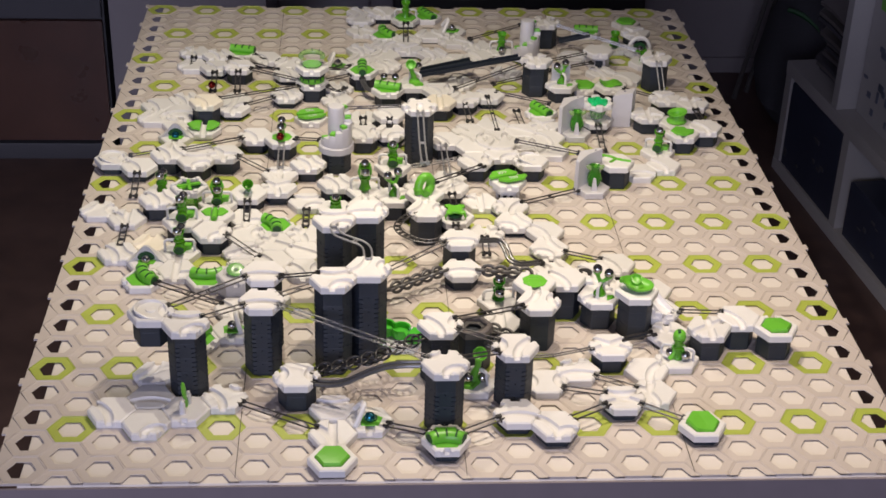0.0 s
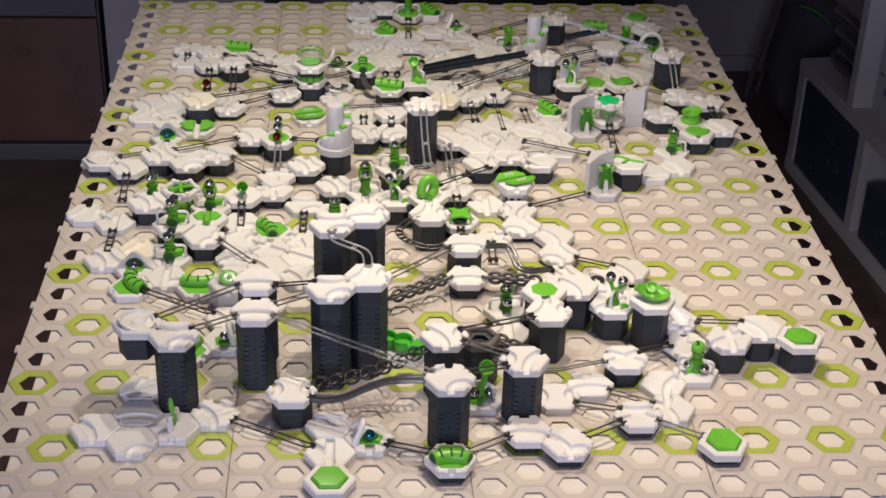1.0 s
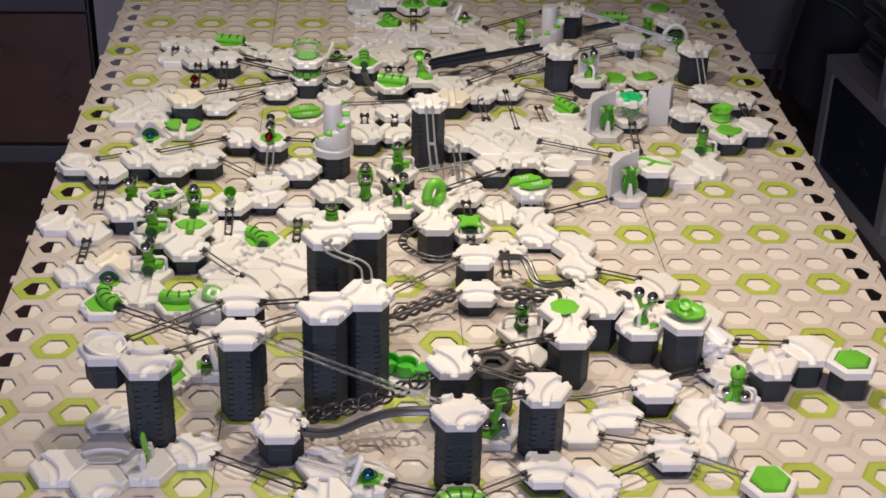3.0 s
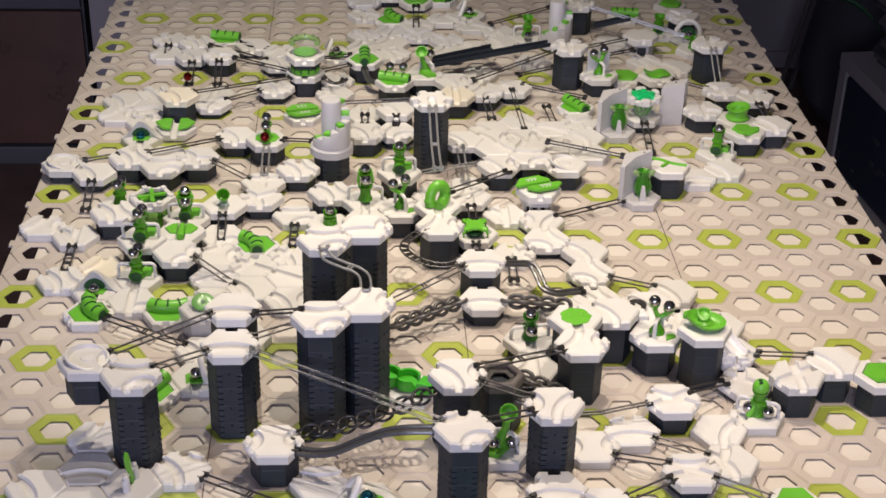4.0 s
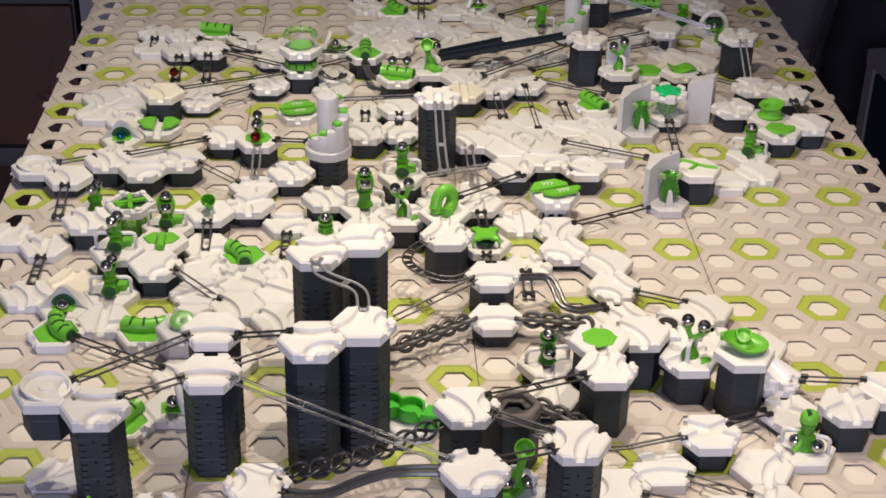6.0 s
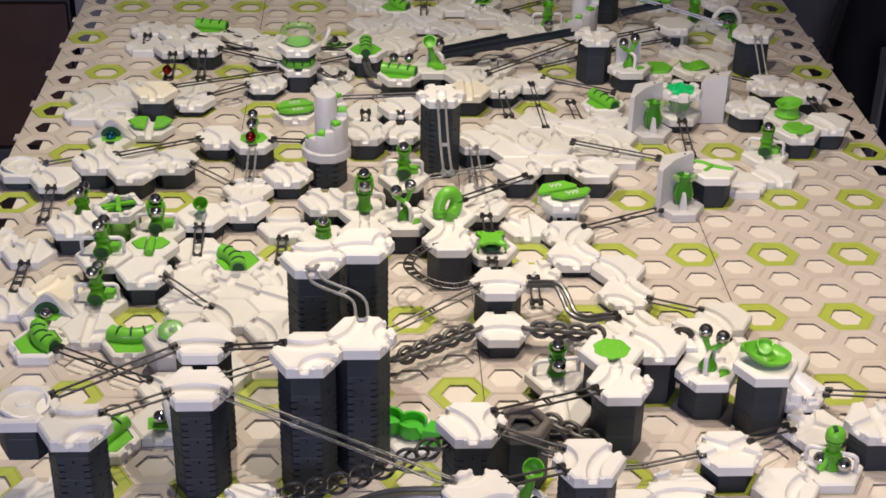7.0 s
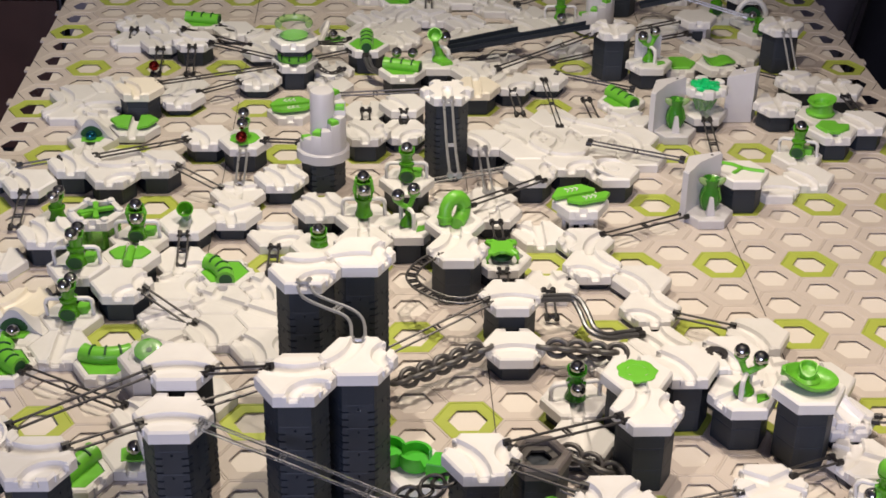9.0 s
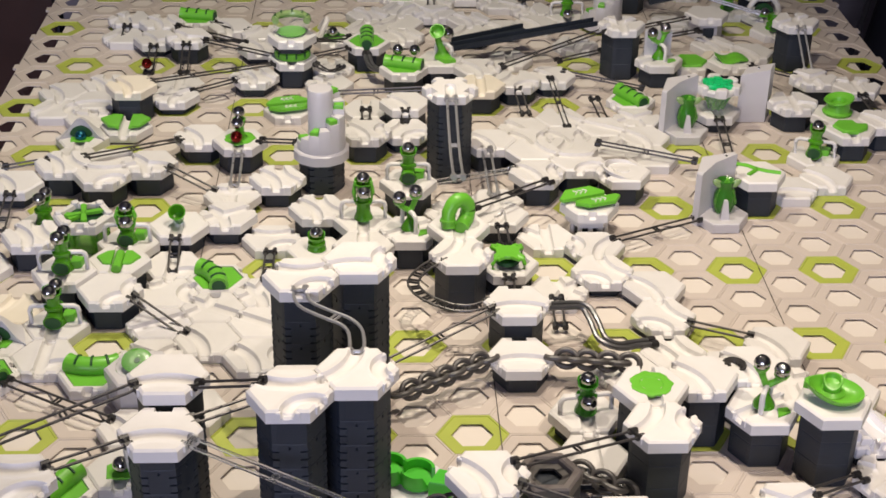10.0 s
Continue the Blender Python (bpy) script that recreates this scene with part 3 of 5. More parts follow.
def tunnel(c, r, h, turn=0, bend=1, stack=True, spin=0):
    """A tile with a green slotted tunnel over its groove."""
    t = tile(c, r, h, "", turn, 0.39, stack=stack)
    bm = bmesh.new()
    prism(bm, hexagon(0.385), -0.095, -0.01, 0.01)
    put(t, "floor_insert", bm, GREEN, "bright green floor insert", 0)
    path = arc(0, -0.86, 0.80, 60, 120, 0.06) if bend else [(-0.45 + 0.9 * k / 14, 0, 0.06) for k in range(15)]
    bm = bmesh.new()
    tube(bm, path, [0.165 + (0.012 if k in (0, 14) else 0) for k in range(15)], 14)
    pipe = put(t, "tunnel", bm, GREEN, "", spin)
    # solid dark bars stand for the shade in the tunnel's slots
    for k in (3, 7, 11):
        a, b = Vector(path[k]), Vector(path[k + 1])
        d = (b - a).normalized()
        side = Vector((-d.y, d.x, 0))
        bm = bmesh.new()
        tube(bm, [a + side * 0.17 * math.cos(q) + Vector((0, 0, 0.17 * math.sin(q))) for q in (math.radians(40 + 20 * j) for j in range(6))], 0.022, 6)
        part("slot", bm, DEEP, pipe, "dark bar painted as the shade in a slot")
    # a dark disc closes each end, painting the shade inside the tunnel
    for p, q in ((path[0], path[1]), (path[-1], path[-2])):
        v = (Vector(p) - Vector(q)).normalized()
        bm = bmesh.new()
        tube(bm, [Vector(p) - v * 0.01, Vector(p) + v * 0.012], 0.125, 12)
        part("mouth", bm, DEEP, pipe, "dark disc painted as the shade in the tunnel mouth")
    return retag(t, "white tile with a bright green slotted tunnel", "tunnel tile")


def hood(c, r, h, turn=0, shell=True, material=None, ball_mat=None, side=1, ring=False):
    """A tile with a rounded hood, dark green inside, over a marble."""
    t = tile(c, r, h, "44", turn, 0.0)
    bm = bmesh.new()
    if ring:
        tube(bm, [(0.40 * math.cos(math.pi * k / 16), 0.06 - 0.06 * abs(math.cos(math.pi * k / 16)), 0.46 * math.sin(math.pi * k / 16)) for k in range(17)], 0.075, 10)
    elif shell:
        grid = []
        for j in range(9):          # a mound draped back from its rim, wide and low at both ends
            back = j / 8
            y = -0.02 + 0.44 * back
            row = []
            for i in range(25):
                x = (-0.50 + 1.0 * i / 24) * (1 - 0.35 * back)
                z = 0.43 * math.exp(-(abs(x) / 0.285) ** 2.2) * (1 - back ** 2.4)
                row.append(bm.verts.new((x, y - 0.16 * (1 - back) * (abs(x) / 0.5) ** 1.5, max(0.004, z))))
            grid.append(row)
        low = [bm.verts.new((v.co.x, v.co.y + 0.012, -0.03)) for v in grid[0]]
        for A, B in zip([low] + grid, grid):
            for i in range(24):
                bm.faces.new((A[i], A[i + 1], B[i + 1], B[i]))
    else:
        tube(bm, [(side * (-0.34 + 0.20 * math.sin(math.pi * k / 14)), 0.32 - 0.62 * k / 14, 0.42 * math.sin(math.pi * (0.05 + 0.95 * k / 14))) for k in range(15)], 0.07, 8)
    put(t, "hood", bm, material or (GREYW if shell else WHITE), "rounded pale plastic hood")
    bm = bmesh.new()
    if shell:
        eye = []
        for k in range(12):
            a = math.pi * k / 12
            eye.append((0.24 * math.cos(a), 0.10 + (0.17 * math.sin(a) ** 1.2)))
        for k in range(12):
            a = math.pi + math.pi * k / 12
            eye.append((0.24 * math.cos(a), 0.10 + 0.10 * math.sin(a)))
        front = [bm.verts.new((x, -0.034 - 0.16 * (abs(x) / 0.5) ** 1.5, z)) for x, z in eye]
        rear = [bm.verts.new((x, 0.03, z)) for x, z in eye]
        bm.faces.new(front)
        for k in range(24):
            bm.faces.new((front[k], rear[k], rear[(k + 1) % 24], front[(k + 1) % 24]))
    else:
        tube(bm, [(0.02, 0.0, 0.0), (0.02, 0.0, 0.05)], 0.16, 18)
    put(t, "green_opening", bm, DEEP, "dark green round opening")
    bm = bmesh.new()
    prism(bm, [(-0.2, -0.28), (0.2, -0.28), (0.30, 0.02), (0.0, 0.2), (-0.24, 0.02)], -0.01, 0.02, 0.005)
    put(t, "green_sill", bm, GREEN)
    a = math.radians(60 * turn)
    marble(c + 0.13 * math.sin(a) / S, r - 0.13 * math.cos(a), h - (0.05 if shell else -0.02), ball_mat)
    return retag(t, "white tile with a rounded hood over a dark green opening", "hood tile")


def column(c, r, h, turn=0, marbles=2, arch=True, high=0.55, mouth=True, grooves="14", fins=False, material=None):
    """A green upright pipe with a ring, a cup on top and a spout below, held in a white arch."""
    t = tile(c, r, h, grooves, 0)
    ring = min(0.35, high * 0.62)
    bm = bmesh.new()
    lathe(bm, [(0, 0), (0.18, 0.0), (0.17, 0.05), (0.135, 0.13), (0.125, ring - 0.04), (0.165, ring - 0.03), (0.165, ring + 0.025), (0.12, ring + 0.035), (0.115, high - 0.06), (0.14, high - 0.01), (0.16, high + 0.06), (0.165, high + 0.13), (0.14, high + 0.13), (0.125, high + 0.05), (0.08, high), (0, high - 0.02)], 22)
    for v in bm.verts:      # the cup is cut low at its front
        if v.co.z > high + 0.03 and v.co.y < -0.02:
            v.co.z = high + 0.03 + (v.co.z - high - 0.03) * 0.25
    pipe = put(t, "pipe", bm, material or PIPE, "", turn)
    if mouth:
        bm = bmesh.new()
        tube(bm, [(0, 0.02, 0.20), (0, -0.10, 0.16), (0, -0.22, 0.125)], [0.11, 0.145, 0.165], 18)
        part("spout", bm, PIPE, pipe)
        # dark disc paints the shade inside the spout
        bm = bmesh.new()
        tube(bm, [(0, -0.215, 0.127), (0, -0.231, 0.122)], 0.135, 16)
        part("spout_mouth", bm, DEEP, pipe, "dark disc painted as the shade in the spout mouth")
    if arch and mouth:
        bm = bmesh.new()
        prism(bm, [(0.10, -0.02), (0.30, 0.04), (0.33, 0.22), (0.12, 0.26)], 0.0, 0.13, 0.02)
        put(t, "chute", bm, GREEN, "bright green side chute", turn)
    if fins:
        for s in (-1, 1):
            bm = bmesh.new()
            tube(bm, [(s * 0.15, -0.02, ring), (s * 0.17, -0.03, ring + 0.2), (s * 0.15, -0.02, high + 0.1)], [0.03, 0.045, 0.03], 8)
            part("fin", bm, GREEN, pipe)
    if arch:
        bm = bmesh.new()
        tube(bm, [(-0.41, 0, 0.0), (-0.41, 0, ring - 0.09), (-0.39, 0, ring - 0.03), (-0.34, 0, ring), (0.34, 0, ring), (0.39, 0, ring - 0.03), (0.41, 0, ring - 0.09), (0.41, 0, 0.0)], 0.042, 10)
        put(t, "arch", bm, WHITE, "white arch holding the green pipe", turn)
    if marbles:
        marble(c + (0.0 if fins or marbles < 2 else 0.06), r + (0.03 if fins else 0.10 if marbles > 1 else 0), h + high)
    if marbles > 1:
        marble(c + (0.02 if fins else -0.03), r - (0.15 if fins else 0.10), h + high - (0.20 if fins else 0.02))
    return retag(t, "white tile carrying a bright green upright marble pipe", "pipe tile")


def blade(c, r, h, turn=60):
    """A thin green blade swinging between two white brackets."""
    t = tile(c, r, h, "")
    bm = bmesh.new()
    for x in (-0.2, 0.2):
        tube(bm, [(x, 0.0, -0.02), (x, 0.0, 0.26), (x * 0.96, 0.0, 0.33), (x * 0.93, 0.0, 0.36)], [0.075, 0.07, 0.055, 0.02], 10)
    put(t, "bracket", bm, WHITE, "white rounded bracket holding the blade", turn)
    bm = bmesh.new()
    tube(bm, [(0.06, 0, 0.0), (0.05, 0, 0.10), (0.0, 0, 0.30), (-0.06, 0, 0.55), (-0.10, 0, 0.74), (-0.10, 0, 0.80)], [0.05, 0.08, 0.065, 0.085, 0.07, 0.025], 10)
    for v in bm.verts:
        v.co.y *= 0.6
    put(t, "blade", bm, GREEN, "", turn)
    bm = bmesh.new()
    tube(bm, [(-0.2, 0, 0.27), (0.2, 0, 0.27)], 0.025, 8)
    put(t, "axle", bm, WHITE, "", turn)
    return retag(t, "white tile with a thin green blade between brackets", "lever tile")


def forked(c, r, h, flip=1, marbles=2, grooves="03"):
    """A leaning green fork holding two marbles, in a white arch."""
    t = tile(c, r, h, grooves, 0)
    f = flip
    bm = bmesh.new()
    lathe(bm, [(0, 0), (0.17, 0.0), (0.165, 0.05), (0.10, 0.15), (0.065, 0.20), (0, 0.21)], 18)
    tube(bm, [(0, 0, 0.12), (f * 0.01, 0.0, 0.28), (f * 0.0, 0.0, 0.40)], [0.085, 0.062, 0.06], 12)
    stem = put(t, "stem", bm, PIPE)
    tips = ((-0.10 * f, 0.04, 0.60), (0.20 * f, -0.02, 0.50))
    for x, y, z in tips:
        bm = bmesh.new()
        tube(bm, [(0, 0, 0.36), (x * 0.55, y * 0.5, 0.36 + (z - 0.36) * 0.45), (x * 0.95, y, z - 0.01)], [0.058, 0.05, 0.06], 10)
        lathe(bm, [(0.03, -0.04), (0.085, 0.0), (0.12, 0.06), (0.10, 0.06), (0.05, 0.02)], 14, (x, y, z))
        part("arm", bm, GREEN, stem)
    bm = bmesh.new()
    tube(bm, [(-0.10 * f, -0.22, 0.0), (-0.10 * f, -0.22, 0.26), (-0.09 * f, -0.20, 0.32), (-0.05 * f, -0.12, 0.36), (0.09 * f, 0.12, 0.36), (0.13 * f, 0.2, 0.32), (0.14 * f, 0.22, 0.26), (0.14 * f, 0.22, 0.0)], 0.042, 8)
    put(t, "arch", bm, WHITE, "white arch holding the green fork")
    bm = bmesh.new()
    prism(bm, [(0.14, -0.34), (0.36, -0.22), (0.34, -0.10), (0.18, -0.12)], -0.01, 0.03, 0.01)
    put(t, "trigger", bm, GREEN)
    for x, y, z in tips[:marbles]:
        marble(c + x / S, r + y, h + z + 0.01)
    return retag(t, "white tile with a bright green forked marble arm", "fork tile")


def ladle(c, r, h, side=1, high=0.78, ball=True, arm=1):
    """A green cup tipped towards the front on a leaning stem, held by one white bracket."""
    t = tile(c, r, h, "03", 0)
    bm = bmesh.new()
    lathe(bm, [(0, 0), (0.20, 0.0), (0.19, 0.06), (0.12, 0.16), (0, 0.17)], 20, (-0.06 * side, 0, 0))
    tube(bm, [(-0.06 * side, 0, 0.10), (-0.02 * side, 0.0, 0.26), (0.05 * side, 0.02, 0.44), (0.06 * side, 0.03, high - 0.08)], [0.12, 0.09, 0.075, 0.085], 14)
    stem = put(t, "stem", bm, GREEN)
    bm = bmesh.new()
    lathe(bm, [(0, -0.10), (0.07, -0.09), (0.135, -0.03), (0.175, 0.06), (0.18, 0.13), (0.155, 0.13), (0.145, 0.06), (0.10, -0.01), (0, -0.04)], 24)
    tip = pose(0.06 * side, 0.0, high, 48, 0, 12 * side)
    for v in bm.verts:
        v.co = tip @ v.co
    part("cup", bm, GREEN, stem, "open green cup tipped forward")
    bm = bmesh.new()
    prism(bm, [(-0.36 * side, -0.30), (-0.10 * side, -0.38), (0.06 * side, -0.16), (-0.20 * side, 0.0)], -0.01, 0.10, 0.03)
    part("ramp", bm, GREEN, stem)
    bm = bmesh.new()
    tube(bm, [(-0.10 * arm, 0.18, 0.0), (-0.08 * arm, 0.16, 0.30), (0.0, 0.08, 0.36), (0.16 * arm, -0.06, 0.36), (0.25 * arm, -0.14, 0.32), (0.27 * arm, -0.16, 0.22), (0.27 * arm, -0.16, 0.0)], 0.048, 10)
    put(t, "bracket", bm, WHITE, "white bracket holding the green stem")
    if ball:
        marble(c - 0.22 * side, r - 0.16, h + 0.09)
        marble(c + 0.20 * side, r - 0.03, h)
    return retag(t, "white tile carrying a green cup on a stem", "cup tile")


def bowl(c, r, h):
    t = tile(c, r, h, "", notches=(0,))
    bm = bmesh.new()
    lathe(bm, [(0, 0.0), (0.18, 0.0), (0.30, 0.04), (0.39, 0.11), (0.425, 0.17), (0.43, 0.20), (0.405, 0.20), (0.36, 0.14), (0.26, 0.075), (0.12, 0.05), (0, 0.05)], 44)
    for v in bm.verts:      # a leaf-shaped boat, narrow and high at one end, round and low at the other
        x, y, rim = v.co.x, v.co.y, min(1.0, math.hypot(v.co.x, v.co.y) / 0.43)
        narrow = 0.86 - 0.36 * max(0.0, -x / 0.43) ** 1.5
        v.co.x, v.co.y = x * (1.08 if x < 0 else 1.0), y * narrow
        v.co.z += 0.012 + (-0.10 * x if x > 0 else -0.30 * x * rim) + 0.02 * y
    bmesh.ops.scale(bm, vec=(0.98, 0.92, 0.85), verts=bm.verts)
    dish = put(t, "bowl", bm, GREEN, "", -10)
    bm = bmesh.new()
    lathe(bm, [(0.21, 0.06), (0.15, 0.11), (0.125, 0.20), (0.145, 0.32), (0.14, 0.35), (0.115, 0.345), (0.10, 0.27), (0, 0.24)], 24, (-0.04, 0.12, 0))
    for v in bm.verts:
        if v.co.z > 0.18:       # a scoop, open and low at its front
            v.co.z -= 0.05 + 0.9 * max(0.0, 0.13 - v.co.y)
    part("knob", bm, GREEN, dish)
    bm = bmesh.new()
    prism(bm, [(-0.47, -0.03), (-0.39, -0.05), (-0.37, 0.08), (-0.45, 0.10)], 0.17, 0.30, 0.04)
    part("folded_tip", bm, GREEN, dish)
    return retag(t, "white tile topped with a bright green spinning bowl", "bowl tile")


def hat(c, r, h):
    t = tile(c, r, h, "")
    bm = bmesh.new()
    lathe(bm, [(0, 0.0), (0.31, 0.0), (0.33, 0.06), (0.27, 0.10), (0.25, 0.24), (0.28, 0.31), (0.325, 0.35), (0.315, 0.37), (0.25, 0.34), (0.18, 0.30), (0.16, 0.22), (0, 0.2)], 32)
    for v in bm.verts:
        if v.co.z > 0.28:
            v.co.z += 0.16 * v.co.x - 0.10 * max(0.0, -v.co.y - 0.1)
    put(t, "funnel", bm, GREEN, "bright green wide funnel")
    return retag(t, "tile with a bright green funnel on a saucer", "funnel tile")


def splash(c, r, h, grooves="14"):
    t = tile(c, r, h, grooves)
    bm = bmesh.new()
    lathe(bm, [(0.30, -0.03), (0.315, 0.012), (0.28, 0.022), (0.18, 0.016), (0.17, 0.006), (0, 0.012)], 30)
    for v in bm.verts:
        a = math.atan2(v.co.y, v.co.x)
        k = 1 + (0.05 * math.cos(7 * a) + 0.03 * math.cos(11 * a)) * (math.hypot(v.co.x, v.co.y) > 0.22)
        v.co.x, v.co.y = v.co.x * k, v.co.y * k
    put(t, "green_dish", bm, GREEN, "bright green shallow round dish")
    return retag(t, "white track tile with a shallow bright green dish", "dish tile")


def diamond(c, r, h, turn=0, channel=True):
    """A tile with two green flaps and a channel between them."""
    t = tile(c, r, h, "14", turn)
    for s in (-1, 1):
        bm = bmesh.new()
        k = 1.0 if channel else 1.38
        prism(bm, [(s * 0.10, -0.24 * k), (s * 0.10, 0.24 * k), (s * 0.22 * k, 0.22 * k), (s * 0.39 * k, 0.02), (s * 0.25 * k, -0.21 * k)][::s], -0.02, 0.045, 0.015)
        for v in bm.verts:
            v.co.z += 0.0 if channel else 0.05 + 0.12 * abs(v.co.x)
        put(t, "flap", bm, GREEN, "bright green flap", 0)
    if channel:
        bm = bmesh.new()
        tube(bm, [(0, -0.36, -0.02), (0, 0.2, -0.02)], 0.09, 10)
        put(t, "channel", bm, GREEN)
    return retag(t, "white tile with two bright green flaps", "flap tile")


def lid(c, r, h, turn=20, foot=0.0, gap=0.05, legs=False):
    """Two green half hexagons with raised chevrons over a white frame."""
    t = tile(c, r, h, "", 0, foot=foot, stack=not legs)
    if legs:
        bm = bmesh.new()
        prism(bm, hexagon(0.40), -0.36, -0.205, 0.02)
        put(t, "box_body", bm, WHITE)
        for k in range(5):
            bm = bmesh.new()
            a = math.radians(200 + 35 * k)
            prism(bm, hexagon(0.04, 0.34 * math.cos(a), 0.34 * math.sin(a)), -h, -0.362, 0.005)
            put(t, "leg", bm, WHITE)
        bm = bmesh.new()
        prism(bm, hexagon(0.22), -h, -0.362, 0.01)
        put(t, "inner_block", bm, DARK)
    for s in (-1, 1):
        bm = bmesh.new()
        pts = [(x, y) for x, y in ((-0.44, gap), (0.44, gap), (0.48, 0.09 + gap), (0.27, 0.36), (-0.27, 0.36), (-0.48, 0.09 + gap))]
        shift = 0.1 if legs else 0.0     # the leaves stand slid apart along their slit
        pts = [(x - shift, y) if s > 0 else (-x + shift, -y) for x, y in pts]
        prism(bm, pts, 0.06, 0.13, 0.02)
        for v in bm.verts:
            v.co.z += 0.12 * (abs(v.co.y) - 0.2) * (1 if s > 0 else 0.6)
        leaf = put(t, "leaf", bm, GREEN, "bright green half hexagon leaf", turn)
        for k in (-1, 0, 1):
            bm = bmesh.new()
            y = s * 0.21
            x = 0.1 * k - s * shift
            tube(bm, [(x - 0.04, y - 0.07, 0.132), (x + 0.03, y, 0.137), (x - 0.04, y + 0.07, 0.137)], 0.014, 5)
            part("chevron", bm, WHITE, leaf, "white chevron")
    return retag(t, "white tile under two bright green chevron leaves", "flap tile")


def loop(c, r, h):
    t = tile(c, r, h, "14")
    way = [(-0.19, -0.18, 0.02), (-0.20, -0.15, 0.14), (-0.185, -0.10, 0.28), (-0.12, -0.05, 0.42), (-0.02, 0.0, 0.49), (0.08, 0.05, 0.46), (0.155, 0.09, 0.36), (0.175, 0.10, 0.24), (0.15, 0.05, 0.12), (0.09, -0.06, 0.05), (0.03, -0.20, 0.02)]
    fine = []
    for a, b in zip(way, way[1:]):
        fine += [tuple(p + (q - p) * k / 3 for p, q in zip(a, b)) for k in range(3)]
    fine.append(way[-1])
    bm = bmesh.new()
    tube(bm, fine, [0.125 + 0.015 * min(1, k / 20) for k in range(len(fine))], 14)
    ring = put(t, "loop", bm, GREEN, "bright green looping tube")
    bm = bmesh.new()
    tube(bm, [(-0.202, -0.152, 0.13), (-0.20, -0.145, 0.17)], 0.148, 16)
    part("collar", bm, GREEN, ring)
    return retag(t, "white tile with a bright green loop", "loop tile")


def basket(c, r, h):
    """A green cross of spokes inside a notched white ring that stands on clear green ribs."""
    t = tile(c, r, h, "", 0, 0.36, stack=False)
    for a in range(0, 360, 60):
        bm = bmesh.new()
        tube(bm, [(0.40, 0, -0.20), (0.41, 0, -0.20 - (h - 0.2) * 0.5), (0.37, 0, -h)], [0.06, 0.05, 0.06], 8)
        put(t, "rib", bm, GLASSGREEN, "clear green rib", a)
    bm = bmesh.new()
    prism(bm, hexagon(0.30), -h, -0.205, 0.01)
    put(t, "clear_core", bm, GLASSGREEN)
    bm = bmesh.new()
    prism(bm, hexagon(0.355), -0.095, -0.08, 0.004)
    put(t, "green_floor", bm, DEEP, "dark green sunken floor")
    for k in range(6):
        a = math.radians(60 * k)
        bm = bmesh.new()
        prism(bm, hexagon(0.07, 0.46 * math.cos(a), 0.46 * math.sin(a)), -0.05, 0.045, 0.015)
        put(t, "merlon", bm, WHITE, "white corner block")
    for a in (20, 100, 200, 280):
        bm = bmesh.new()
        prism(bm, [(0.0, -0.04), (0.30, -0.06), (0.36, 0.0), (0.30, 0.06), (0.0, 0.04)], -0.03, 0.03, 0.012)
        put(t, "spoke", bm, GREEN, "bright green spoke", a)
    bm = bmesh.new()
    prism(bm, [(-0.02, -0.02), (-0.22, -0.24), (-0.36, -0.04), (-0.33, 0.06)][::-1], -0.075, 0.0, 0.01)
    put(t, "ramp", bm, GREEN)
    return retag(t, "notched white tile with a bright green spoked cross", "cage tile")


def spider(c, r, h):
    """A green star plate with short bent ribs over a white tile."""
    t = tile(c, r, h, "14", 0, 0.36)
    for a in (45, 135, 225, 315):
        bm = bmesh.new()
        tube(bm, [(0.25, 0, 0.195), (0.36, 0, 0.18), (0.41, 0, 0.10), (0.39, 0, -0.02)], [0.045, 0.04, 0.035, 0.04], 8)
        put(t, "rib", bm, GREEN, "bright green bent rib", a)
    bm = bmesh.new()
    prism(bm, [((0.35 if k % 6 in (0, 1, 5) else 0.22) * math.cos(math.pi * k / 12 + 0.78), (0.35 if k % 6 in (0, 1, 5) else 0.22) * math.sin(math.pi * k / 12 + 0.78)) for k in range(24)], 0.16, 0.215, 0.02)
    put(t, "star_plate", bm, GREEN)
    bm = bmesh.new()
    lathe(bm, [(0.18, -0.03), (0.22, 0.0), (0.2, 0.06), (0.12, 0.08), (0, 0.08)], 18)
    put(t, "green_hub", bm, DEEP)
    return retag(t, "white tile under a bright green star plate", "cage tile")


